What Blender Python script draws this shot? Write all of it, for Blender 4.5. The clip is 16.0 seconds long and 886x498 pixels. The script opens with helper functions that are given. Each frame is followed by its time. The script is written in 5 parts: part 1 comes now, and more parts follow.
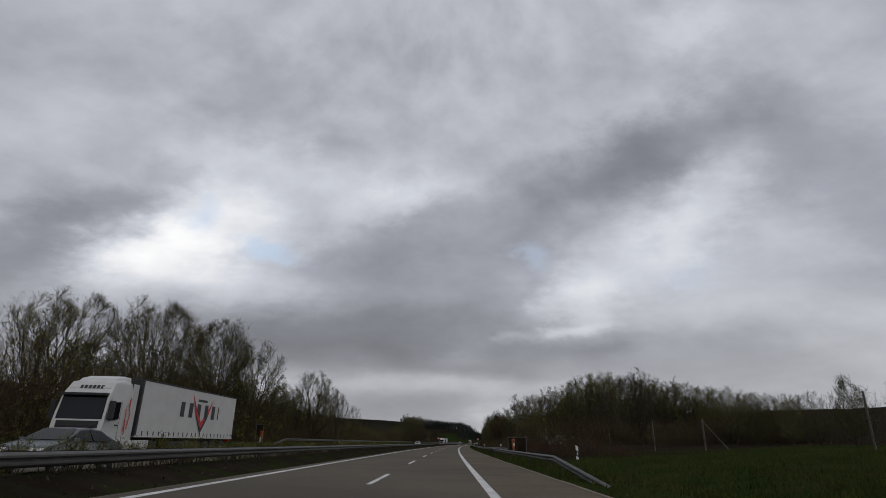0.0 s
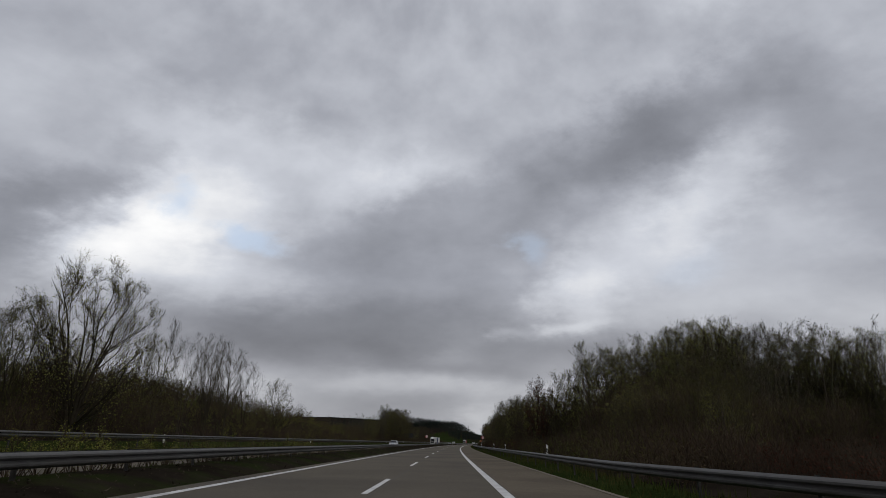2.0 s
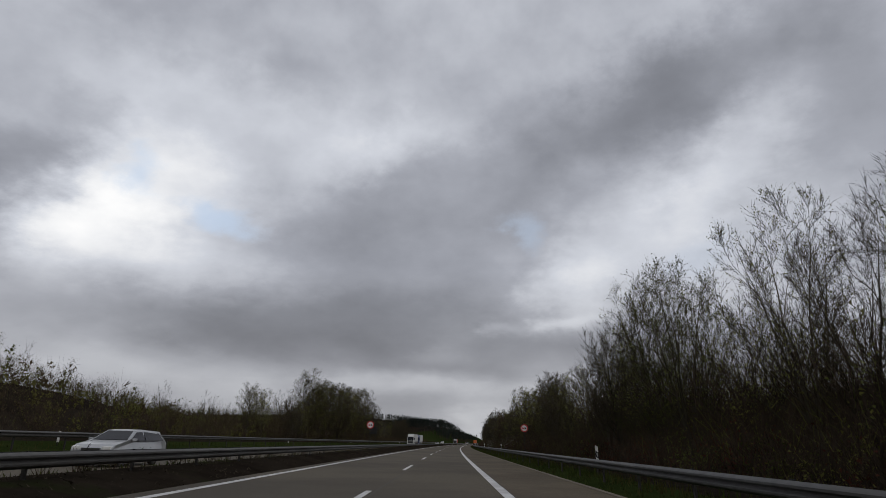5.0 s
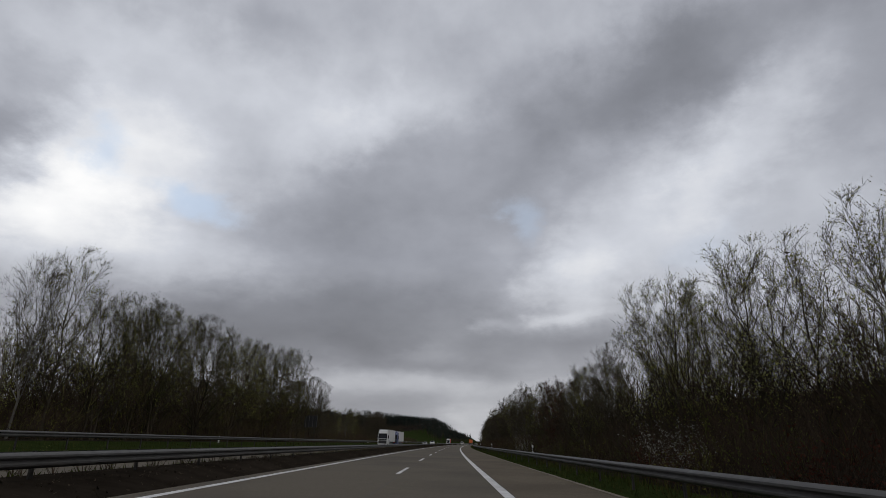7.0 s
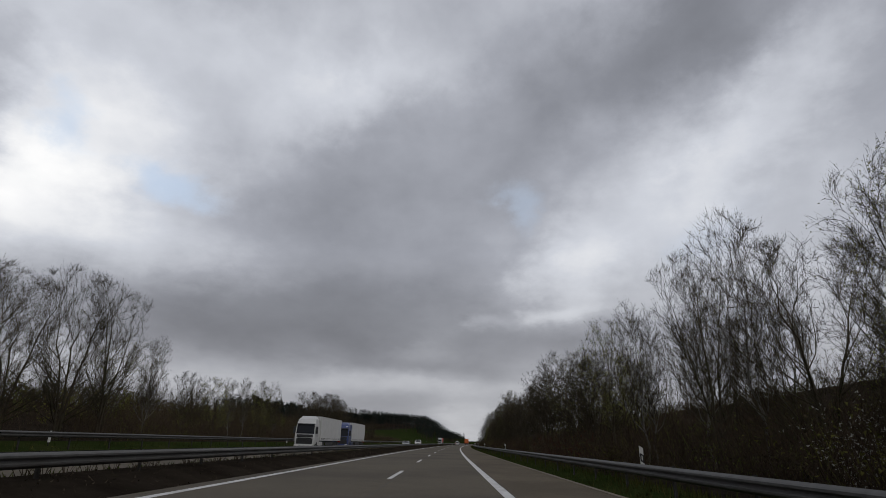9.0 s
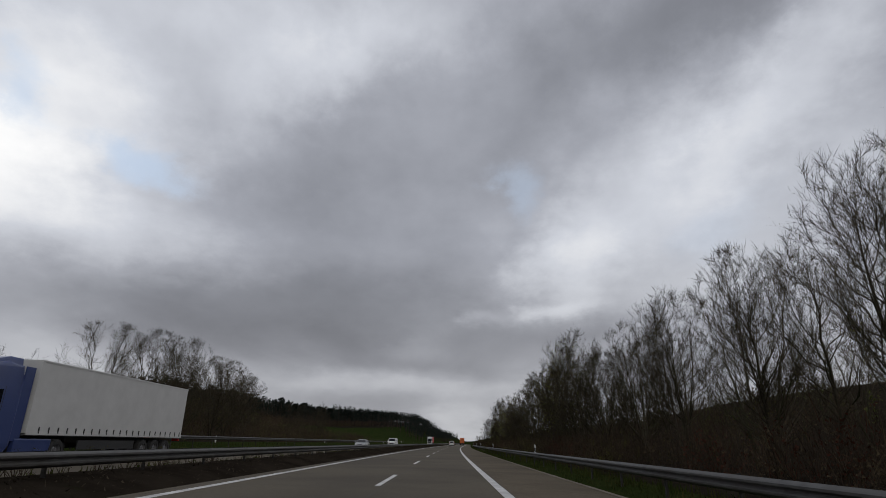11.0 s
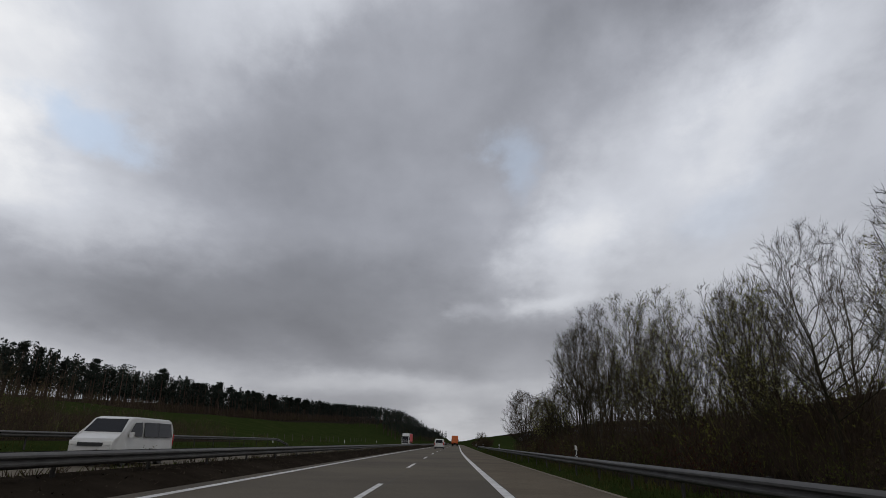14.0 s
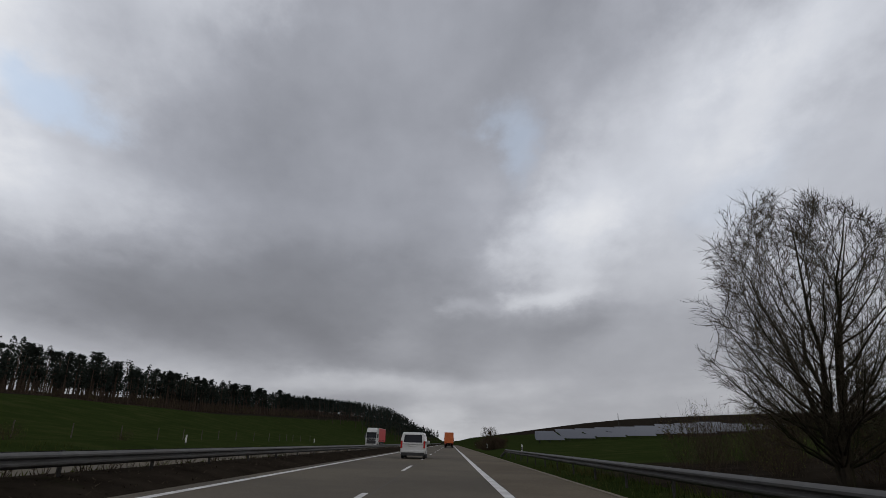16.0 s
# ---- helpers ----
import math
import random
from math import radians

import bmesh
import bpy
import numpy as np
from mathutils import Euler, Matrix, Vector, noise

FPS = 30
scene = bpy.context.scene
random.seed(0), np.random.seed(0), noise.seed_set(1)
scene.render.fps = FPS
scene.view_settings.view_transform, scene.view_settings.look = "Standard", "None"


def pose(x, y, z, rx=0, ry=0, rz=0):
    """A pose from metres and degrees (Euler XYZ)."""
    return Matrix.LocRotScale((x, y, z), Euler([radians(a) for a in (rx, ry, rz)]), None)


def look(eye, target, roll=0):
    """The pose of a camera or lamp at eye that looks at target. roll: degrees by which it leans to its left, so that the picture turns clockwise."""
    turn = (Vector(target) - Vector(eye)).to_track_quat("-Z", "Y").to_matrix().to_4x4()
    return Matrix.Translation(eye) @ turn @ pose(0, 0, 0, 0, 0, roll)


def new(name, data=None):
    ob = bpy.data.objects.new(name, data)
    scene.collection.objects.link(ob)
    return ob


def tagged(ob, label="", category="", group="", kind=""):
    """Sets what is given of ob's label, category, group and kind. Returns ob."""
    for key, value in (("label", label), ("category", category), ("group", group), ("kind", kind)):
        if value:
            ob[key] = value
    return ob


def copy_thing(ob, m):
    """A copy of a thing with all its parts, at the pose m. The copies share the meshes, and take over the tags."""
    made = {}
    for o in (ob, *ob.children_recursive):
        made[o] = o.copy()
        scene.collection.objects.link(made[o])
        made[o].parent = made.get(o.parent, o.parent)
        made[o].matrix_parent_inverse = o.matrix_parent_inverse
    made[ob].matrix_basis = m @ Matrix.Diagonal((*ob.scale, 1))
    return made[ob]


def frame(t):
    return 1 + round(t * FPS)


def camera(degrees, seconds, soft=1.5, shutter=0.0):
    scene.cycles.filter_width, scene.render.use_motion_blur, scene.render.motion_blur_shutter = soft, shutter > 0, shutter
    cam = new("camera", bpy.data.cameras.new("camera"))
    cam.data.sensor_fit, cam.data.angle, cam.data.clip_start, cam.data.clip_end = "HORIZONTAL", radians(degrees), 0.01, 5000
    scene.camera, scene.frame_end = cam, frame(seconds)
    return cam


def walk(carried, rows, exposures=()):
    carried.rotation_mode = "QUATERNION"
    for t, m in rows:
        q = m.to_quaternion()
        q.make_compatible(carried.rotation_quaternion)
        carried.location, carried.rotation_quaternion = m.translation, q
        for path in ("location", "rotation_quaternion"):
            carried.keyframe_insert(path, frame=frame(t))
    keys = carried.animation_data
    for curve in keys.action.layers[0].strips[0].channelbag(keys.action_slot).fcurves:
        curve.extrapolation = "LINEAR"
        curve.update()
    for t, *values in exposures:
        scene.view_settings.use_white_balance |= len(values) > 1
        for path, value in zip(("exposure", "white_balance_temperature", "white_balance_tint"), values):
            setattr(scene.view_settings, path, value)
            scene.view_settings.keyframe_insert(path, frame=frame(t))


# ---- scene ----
# ---- the road's plan: s runs along it, u to the right of the driven lane, in metres ----
STEP, BEND = 2.0, 5800.0
_plan, _x, _y, _a = [], 0.0, -300.0, 0.0
_a = 300.0 / BEND
_x = -300.0 ** 2 / (2 * BEND)
for _i in range(2400):
    _s = -300.0 + _i * STEP
    _plan.append((_x, _y, _a))
    _x, _y = _x - math.sin(_a) * STEP, _y + math.cos(_a) * STEP
    _a -= (STEP / BEND) if _s < 640 else 0.0


def plan(s):
    f = min(max((s + 300.0) / STEP, 0.0), len(_plan) - 1.001)
    i, k = int(f), f - int(f)
    a, b = _plan[i], _plan[i + 1]
    return tuple(a[j] + (b[j] - a[j]) * k for j in range(3))


def at(s, u, z=0.0):
    x, y, a = plan(s)
    return Vector((x + u * math.cos(a), y + u * math.sin(a), z))


def yaw(s):
    return math.degrees(plan(s)[2])


def driven(t):
    """Metres driven after t seconds, at 136 kilometres an hour."""
    return 37.7 * t


EYE, TILT = 1.22, 18.9
cam = camera(76.0, 16.0, soft=0.55)
ROWS = []
for _i in range(33):
    _t = _i * 0.5
    _s = driven(_t)
    _p = at(_s, 0.34 * max(0.0, 1 - _t / 1.5) - 0.05, EYE)
    ROWS.append((_t, pose(_p.x, _p.y, _p.z, 90 + TILT, 0.0, yaw(_s) + 0.35)))
walk(cam, ROWS, exposures=[(0.0, 0.0), (16.0, 0.0)])

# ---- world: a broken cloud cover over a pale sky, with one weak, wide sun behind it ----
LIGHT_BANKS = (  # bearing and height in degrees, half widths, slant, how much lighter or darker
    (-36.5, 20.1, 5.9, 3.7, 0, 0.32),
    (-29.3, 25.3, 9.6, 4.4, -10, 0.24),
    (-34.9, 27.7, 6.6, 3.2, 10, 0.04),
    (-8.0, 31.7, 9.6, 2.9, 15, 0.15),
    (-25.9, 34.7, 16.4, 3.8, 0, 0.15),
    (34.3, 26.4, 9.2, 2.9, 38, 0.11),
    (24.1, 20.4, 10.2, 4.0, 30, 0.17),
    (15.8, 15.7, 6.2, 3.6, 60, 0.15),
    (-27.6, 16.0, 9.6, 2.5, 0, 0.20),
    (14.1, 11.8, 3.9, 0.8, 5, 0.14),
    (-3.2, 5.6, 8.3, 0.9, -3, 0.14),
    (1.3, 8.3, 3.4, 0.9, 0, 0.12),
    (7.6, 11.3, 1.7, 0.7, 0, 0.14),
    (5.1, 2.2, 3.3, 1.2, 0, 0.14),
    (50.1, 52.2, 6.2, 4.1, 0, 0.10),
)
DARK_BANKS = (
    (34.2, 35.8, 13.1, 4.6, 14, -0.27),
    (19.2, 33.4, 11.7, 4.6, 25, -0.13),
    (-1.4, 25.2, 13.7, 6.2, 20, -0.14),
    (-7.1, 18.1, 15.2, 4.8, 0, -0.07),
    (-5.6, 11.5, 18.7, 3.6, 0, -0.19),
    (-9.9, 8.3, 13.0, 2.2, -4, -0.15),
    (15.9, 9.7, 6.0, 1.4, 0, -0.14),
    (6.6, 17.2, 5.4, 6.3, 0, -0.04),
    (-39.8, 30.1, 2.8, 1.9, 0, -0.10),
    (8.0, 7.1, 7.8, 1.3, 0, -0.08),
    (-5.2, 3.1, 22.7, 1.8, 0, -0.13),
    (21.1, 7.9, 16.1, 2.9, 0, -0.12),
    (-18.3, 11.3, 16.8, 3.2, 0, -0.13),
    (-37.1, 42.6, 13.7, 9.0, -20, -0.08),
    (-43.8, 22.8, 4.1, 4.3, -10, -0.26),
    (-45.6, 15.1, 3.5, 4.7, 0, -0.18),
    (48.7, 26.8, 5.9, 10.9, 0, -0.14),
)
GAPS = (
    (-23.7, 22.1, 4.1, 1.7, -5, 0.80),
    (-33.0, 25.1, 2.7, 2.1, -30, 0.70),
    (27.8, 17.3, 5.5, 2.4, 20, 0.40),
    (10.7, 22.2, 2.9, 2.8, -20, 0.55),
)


def clouds(nt, way):
    """The colour of the cloud cover in the direction given by the socket way."""
    n, l = nt.nodes, nt.links

    def do(op, a, b=None):
        made = n.new("ShaderNodeMath")
        made.operation = op
        for i, v in enumerate((a, b)):
            if isinstance(v, (int, float)):
                made.inputs[i].default_value = v
            elif v is not None:
                l.new(v, made.inputs[i])
        return made.outputs[0]

    sep = n.new("ShaderNodeSeparateXYZ")
    l.new(way, sep.inputs[0])
    az = do("MULTIPLY", do("ARCTAN2", sep.outputs[0], sep.outputs[1]), 57.2958)
    el = do("MULTIPLY", do("ARCSINE", sep.outputs[2]), 57.2958)
    # billows keep their width towards the horizon and grow flatter there
    flat = n.new("ShaderNodeCombineXYZ")
    l.new(do("MULTIPLY", az, 0.045), flat.inputs[0])
    l.new(do("MULTIPLY", do("POWER", do("MAXIMUM", el, 0.0), 0.75), 0.2), flat.inputs[1])

    def grain(scale, detail, rough, shift):
        moved = n.new("ShaderNodeVectorMath")
        moved.operation = "ADD"
        moved.inputs[1].default_value = (shift, shift * 0.7, shift * 1.3)
        l.new(flat.outputs[0], moved.inputs[0])
        made = n.new("ShaderNodeTexNoise")
        made.inputs["Scale"].default_value, made.inputs["Detail"].default_value = scale, detail
        made.inputs["Roughness"].default_value = rough
        l.new(moved.outputs[0], made.inputs["Vector"])
        return do("SUBTRACT", made.outputs[0], 0.5)

    angles = n.new("ShaderNodeCombineXYZ")
    l.new(do("ADD", az, do("MULTIPLY", grain(2.6, 6.0, 0.6, 3.1), 12.0)), angles.inputs[0])
    l.new(do("ADD", el, do("MULTIPLY", grain(2.8, 6.0, 0.6, 11.7), do("ADD", do("MULTIPLY", el, 0.24), 1.2))), angles.inputs[1])

    def bank(az0, el0, wide, high, turn, amount):
        m = n.new("ShaderNodeMapping")
        m.vector_type = "TEXTURE"
        m.inputs["Location"].default_value = (az0, el0, 0)
        m.inputs["Rotation"].default_value = (0, 0, radians(turn))
        m.inputs["Scale"].default_value = (wide, high, 1)
        l.new(angles.outputs[0], m.inputs[0])
        d = n.new("ShaderNodeVectorMath")
        d.operation = "DOT_PRODUCT"
        l.new(m.outputs[0], d.inputs[0])
        l.new(m.outputs[0], d.inputs[1])
        return do("MULTIPLY", do("EXPONENT", do("MULTIPLY", do("POWER", d.outputs["Value"], 1.35), -0.62)), amount)

    total = do("ADD", do("MULTIPLY", grain(1.9, 7.0, 0.52, 5.0), 0.4), 0.575)
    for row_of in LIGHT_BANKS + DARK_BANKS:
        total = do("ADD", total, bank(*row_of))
    shade = n.new("ShaderNodeValToRGB")
    e = shade.color_ramp.elements
    e[0].position, e[0].color = 0.0, (0.13, 0.136, 0.155, 1)
    e[1].position, e[1].color = 1.0, (1.0, 1.0, 1.0, 1)
    for pos, c in ((0.3, (0.243, 0.254, 0.29, 1)), (0.5, (0.372, 0.388, 0.438, 1)), (0.75, (0.615, 0.64, 0.7, 1))):
        e.new(pos).color = c
    l.new(total, shade.inputs[0])
    thin = 0.0
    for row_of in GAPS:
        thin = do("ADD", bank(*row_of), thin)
    gap = n.new("ShaderNodeMapRange")
    gap.interpolation_type = "SMOOTHSTEP"
    gap.inputs[1].default_value, gap.inputs[2].default_value = 0.15, 1.0
    gap.inputs[3].default_value, gap.inputs[4].default_value = 0.0, 0.75
    l.new(thin, gap.inputs[0])
    # warmer through the deeper air towards the horizon
    low = n.new("ShaderNodeMapRange")
    low.inputs[1].default_value, low.inputs[2].default_value = 0.0, 18.0
    low.inputs[3].default_value, low.inputs[4].default_value = 1.0, 0.0
    l.new(el, low.inputs[0])
    warm = n.new("ShaderNodeMix")
    warm.data_type, warm.blend_type = "RGBA", "MULTIPLY"
    warm.inputs[7].default_value = (1.03, 1.0, 0.94, 1)
    l.new(low.outputs[0], warm.inputs[0])
    l.new(shade.outputs[0], warm.inputs[6])
    return warm.outputs[2], gap.outputs[0]


world = bpy.data.worlds.new("overcast_sky")
scene.world = world
world.use_nodes = True
_n, _l = world.node_tree.nodes, world.node_tree.links
_n.clear()
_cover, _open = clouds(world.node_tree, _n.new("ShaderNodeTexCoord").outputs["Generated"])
_sky = _n.new("ShaderNodeTexSky")
_sky.sky_type, _sky.sun_disc, _sky.sun_elevation, _sky.sun_rotation = "NISHITA", False, radians(38), radians(150)
_b1, _b2 = _n.new("ShaderNodeBackground"), _n.new("ShaderNodeBackground")
_l.new(_sky.outputs[0], _b1.inputs[0])
_b1.inputs[1].default_value = 0.15
_l.new(_cover, _b2.inputs[0])
_mixed, _out = _n.new("ShaderNodeMixShader"), _n.new("ShaderNodeOutputWorld")
_l.new(_open, _mixed.inputs[0])
_l.new(_b2.outputs[0], _mixed.inputs[1])
_l.new(_b1.outputs[0], _mixed.inputs[2])
_l.new(_mixed.outputs[0], _out.inputs[0])


def cloud_layer(high=450.0, s_ref=302.0):
    """The underside of the cloud cover ahead, a thin sheet whose rims melt into the sky behind it."""
    m = bpy.data.materials.new("cloud")
    m.use_nodes = True
    m.cycles.emission_sampling = "NONE"
    nt = m.node_tree
    n, l = nt.nodes, nt.links
    n.clear()
    geo = n.new("ShaderNodeNewGeometry").outputs["Position"]
    off = n.new("ShaderNodeVectorMath")
    off.operation = "SUBTRACT"
    off.inputs[1].default_value = at(s_ref, 0, EYE)
    l.new(geo, off.inputs[0])
    unit = n.new("ShaderNodeVectorMath")
    unit.operation = "NORMALIZE"
    l.new(off.outputs[0], unit.inputs[0])
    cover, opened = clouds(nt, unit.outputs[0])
    glow, clear, rim = n.new("ShaderNodeEmission"), n.new("ShaderNodeBsdfTransparent"), n.new("ShaderNodeAttribute")
    rim.attribute_name = "rim"
    tint = n.new("ShaderNodeMix")
    tint.data_type = "RGBA"
    tint.inputs[7].default_value = (0.5, 0.63, 0.82, 1)
    l.new(opened, tint.inputs[0])
    l.new(cover, tint.inputs[6])
    l.new(tint.outputs[2], glow.inputs[0])
    mix, out = n.new("ShaderNodeMixShader"), n.new("ShaderNodeOutputMaterial")
    l.new(rim.outputs["Fac"], mix.inputs[0])
    l.new(clear.outputs[0], mix.inputs[1])
    l.new(glow.outputs[0], mix.inputs[2])
    l.new(mix.outputs[0], out.inputs[0])
    xs = [-4200, -3600, -2600, -1600, -800, 0, 800, 1600, 2600, 3600, 4200]
    ys = [330, 520, 900, 1400, 2000, 2700, 3400, 4000, 4400]
    verts = [(x, y, high) for y in ys for x in xs]
    k = len(xs)
    me = bpy.data.meshes.new("cloud_layer")
    me.from_pydata(verts, [], [(i * k + j, i * k + j + 1, (i + 1) * k + j + 1, (i + 1) * k + j) for i in range(len(ys) - 1) for j in range(k - 1)])
    rims = [min(1.0, max(0.0, (4200 - abs(x)) / 1000)) * min(1.0, max(0.0, (y - 330) / 150)) * min(1.0, max(0.0, (4400 - y) / 1500)) for x, y, _ in verts]
    me.attributes.new("rim", "FLOAT", "POINT").data.foreach_set("value", rims)
    me.materials.append(m)
    return tagged(new("backdrop", me), "broken grey cloud cover high above the motorway", "clouds", kind="structure")


cloud_layer()

sun = new("sun", bpy.data.lights.new("sun", "SUN"))
sun.data.energy, sun.data.angle, sun.data.color = 0.5, radians(40), (1.0, 0.93, 0.82)
sun.matrix_world = look((57, -82, 80), (0, 0, 0))

# ---- materials ----
def ramp_node(nt, stops):
    r = nt.nodes.new("ShaderNodeValToRGB")
    e = r.color_ramp.elements
    e[0].position, e[0].color = stops[0][0], (*stops[0][1], 1)
    e[1].position, e[1].color = stops[-1][0], (*stops[-1][1], 1)
    for pos, c in stops[1:-1]:
        x = e.new(pos)
        x.color = (*c, 1)
    return r


def noise_node(nt, vec, scale, detail=4.0, rough=0.55):
    n = nt.nodes.new("ShaderNodeTexNoise")
    n.inputs["Scale"].default_value, n.inputs["Detail"].default_value = scale, detail
    n.inputs["Roughness"].default_value = rough
    nt.links.new(vec, n.inputs["Vector"])
    return n.outputs[0]


def mix_node(nt, fac, a, b, mode="MIX"):
    m = nt.nodes.new("ShaderNodeMix")
    m.data_type, m.blend_type = "RGBA", mode
    for sock, v in ((m.inputs[0], fac), (m.inputs[6], a), (m.inputs[7], b)):
        if isinstance(v, (int, float)):
            sock.default_value = v
        elif isinstance(v, tuple):
            sock.default_value = (*v, 1)
        else:
            nt.links.new(v, sock)
    return m.outputs[2]


def material(name, low, high, scale=1.0, rough=0.8, metal=0.0, bump=0.0, bump_scale=20.0, patch=None, patch_scale=0.15, per_thing=0.0, gloss=0.5, stretch=(1, 1, 1)):
    """A surface whose colour wanders between two colours at a fine scale, with larger patches of a third one."""
    m = bpy.data.materials.new(name)
    m.use_nodes = True
    nt = m.node_tree
    b = nt.nodes["Principled BSDF"]
    tc = nt.nodes.new("ShaderNodeTexCoord").outputs["Object"]
    mp = nt.nodes.new("ShaderNodeMapping")
    mp.inputs["Scale"].default_value = stretch
    nt.links.new(tc, mp.inputs[0])
    vec = mp.outputs[0]
    r = ramp_node(nt, [(0.3, low), (0.7, high)])
    nt.links.new(noise_node(nt, vec, scale), r.inputs[0])
    col = r.outputs[0]
    if patch:
        pr = ramp_node(nt, [(0.42, (0, 0, 0)), (0.62, (1, 1, 1))])
        nt.links.new(noise_node(nt, vec, patch_scale, 6.0, 0.6), pr.inputs[0])
        col = mix_node(nt, pr.outputs[0], col, patch)
    if per_thing:
        oi = nt.nodes.new("ShaderNodeObjectInfo").outputs["Random"]
        br = ramp_node(nt, [(0.0, (1 - per_thing,) * 3), (1.0, (1 + per_thing,) * 3)])
        nt.links.new(oi, br.inputs[0])
        col = mix_node(nt, 1.0, col, br.outputs[0], "MULTIPLY")
    nt.links.new(col, b.inputs["Base Color"])
    b.inputs["Roughness"].default_value, b.inputs["Metallic"].default_value = rough, metal
    b.inputs["Specular IOR Level"].default_value = gloss
    if bump:
        bp = nt.nodes.new("ShaderNodeBump")
        bp.inputs["Strength"].default_value = bump
        bp.inputs["Distance"].default_value = 0.05
        nt.links.new(noise_node(nt, vec, bump_scale, 5.0), bp.inputs["Height"])
        nt.links.new(bp.outputs[0], b.inputs["Normal"])
    return m


CONCRETE = material("concrete_road", (0.092, 0.078, 0.058), (0.117, 0.1, 0.076), 9.0, 0.9, bump=0.15, bump_scale=60, patch=(0.075, 0.065, 0.051), patch_scale=0.12, gloss=0.15)
SHOULDER = material("shoulder_asphalt", (0.1, 0.081, 0.057), (0.128, 0.105, 0.076), 7.0, 0.92, bump=0.2, bump_scale=50, patch=(0.083, 0.068, 0.049), patch_scale=0.2, gloss=0.12)
LINE = material("road_paint", (0.5, 0.5, 0.49), (0.68, 0.68, 0.67), 6.0, 0.6, patch=(0.42, 0.41, 0.40), patch_scale=1.2)
JOINT = material("tar_joint", (0.03, 0.026, 0.022), (0.05, 0.043, 0.036), 3.0, 0.8)
EDGE = material("concrete_kerb", (0.1, 0.08, 0.055), (0.17, 0.14, 0.1), 5.0, 0.9, bump=0.2)
GRASS = material("grass_blades", (0.022, 0.034, 0.008), (0.044, 0.06, 0.015), 0.8, 0.8, patch=(0.055, 0.052, 0.018), patch_scale=0.3, gloss=0.0)
STEEL = material("galvanised_steel", (0.058, 0.057, 0.055), (0.1, 0.099, 0.096), 3.0, 0.6, 0.3, bump=0.05, bump_scale=8, patch=(0.07, 0.066, 0.061), patch_scale=0.5)
STEEL_POST = material("weathered_steel", (0.02, 0.0195, 0.018), (0.042, 0.041, 0.038), 6.0, 0.8, 0.3, patch=(0.03, 0.025, 0.02), patch_scale=2.0)
BARK = material("bark", (0.036, 0.03, 0.022), (0.08, 0.067, 0.05), 5.0, 0.95, bump=0.5, bump_scale=15, patch=(0.036, 0.037, 0.02), patch_scale=0.6, per_thing=0.3, gloss=0.0, stretch=(1, 1, 0.3))
BARK_PALE = material("pale_bark", (0.1, 0.094, 0.082), (0.19, 0.178, 0.16), 3.0, 0.9, patch=(0.05, 0.045, 0.04), patch_scale=1.5, gloss=0.0, stretch=(1, 1, 0.4))
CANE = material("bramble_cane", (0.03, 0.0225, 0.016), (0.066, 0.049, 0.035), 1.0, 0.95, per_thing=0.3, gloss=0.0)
TWIG = material("twig", (0.032, 0.027, 0.019), (0.066, 0.055, 0.039), 1.0, 0.95, per_thing=0.3, gloss=0.0)
LEAF = material("spring_leaf", (0.12, 0.125, 0.03), (0.24, 0.24, 0.06), 0.8, 0.7, per_thing=0.35, gloss=0.0)
LEAF_DARK = material("dark_leaf", (0.05, 0.056, 0.017), (0.105, 0.114, 0.034), 0.8, 0.7, per_thing=0.3, gloss=0.0)
LEAF_COPPER = material("withered_leaf", (0.05, 0.02, 0.0135), (0.092, 0.037, 0.025), 1.0, 0.8, per_thing=0.25, gloss=0.0)
LEAF_BROWN = material("bramble_leaf", (0.043, 0.033, 0.021), (0.088, 0.067, 0.04), 1.0, 0.85, per_thing=0.35, gloss=0.0)
LEAF_OLIVE = material("olive_leaf", (0.06, 0.058, 0.018), (0.13, 0.125, 0.036), 0.7, 0.8, per_thing=0.3, gloss=0.0)
BLOSSOM = material("white_blossom", (0.17, 0.165, 0.14), (0.3, 0.29, 0.25), 2.0, 0.8)
DRY = material("dead_grass", (0.03, 0.024, 0.017), (0.07, 0.058, 0.042), 0.9, 0.9, gloss=0.0)
YELLOW = material("yellow_blossom", (0.12, 0.115, 0.022), (0.2, 0.185, 0.035), 2.0, 0.8)
NEEDLE = material("pine_needle", (0.015, 0.019, 0.016), (0.032, 0.039, 0.032), 0.9, 0.8, per_thing=0.3, gloss=0.0)
PINE_BARK = material("pine_bark", (0.035, 0.026, 0.02), (0.075, 0.055, 0.042), 3.0, 0.95, per_thing=0.2, gloss=0.0)


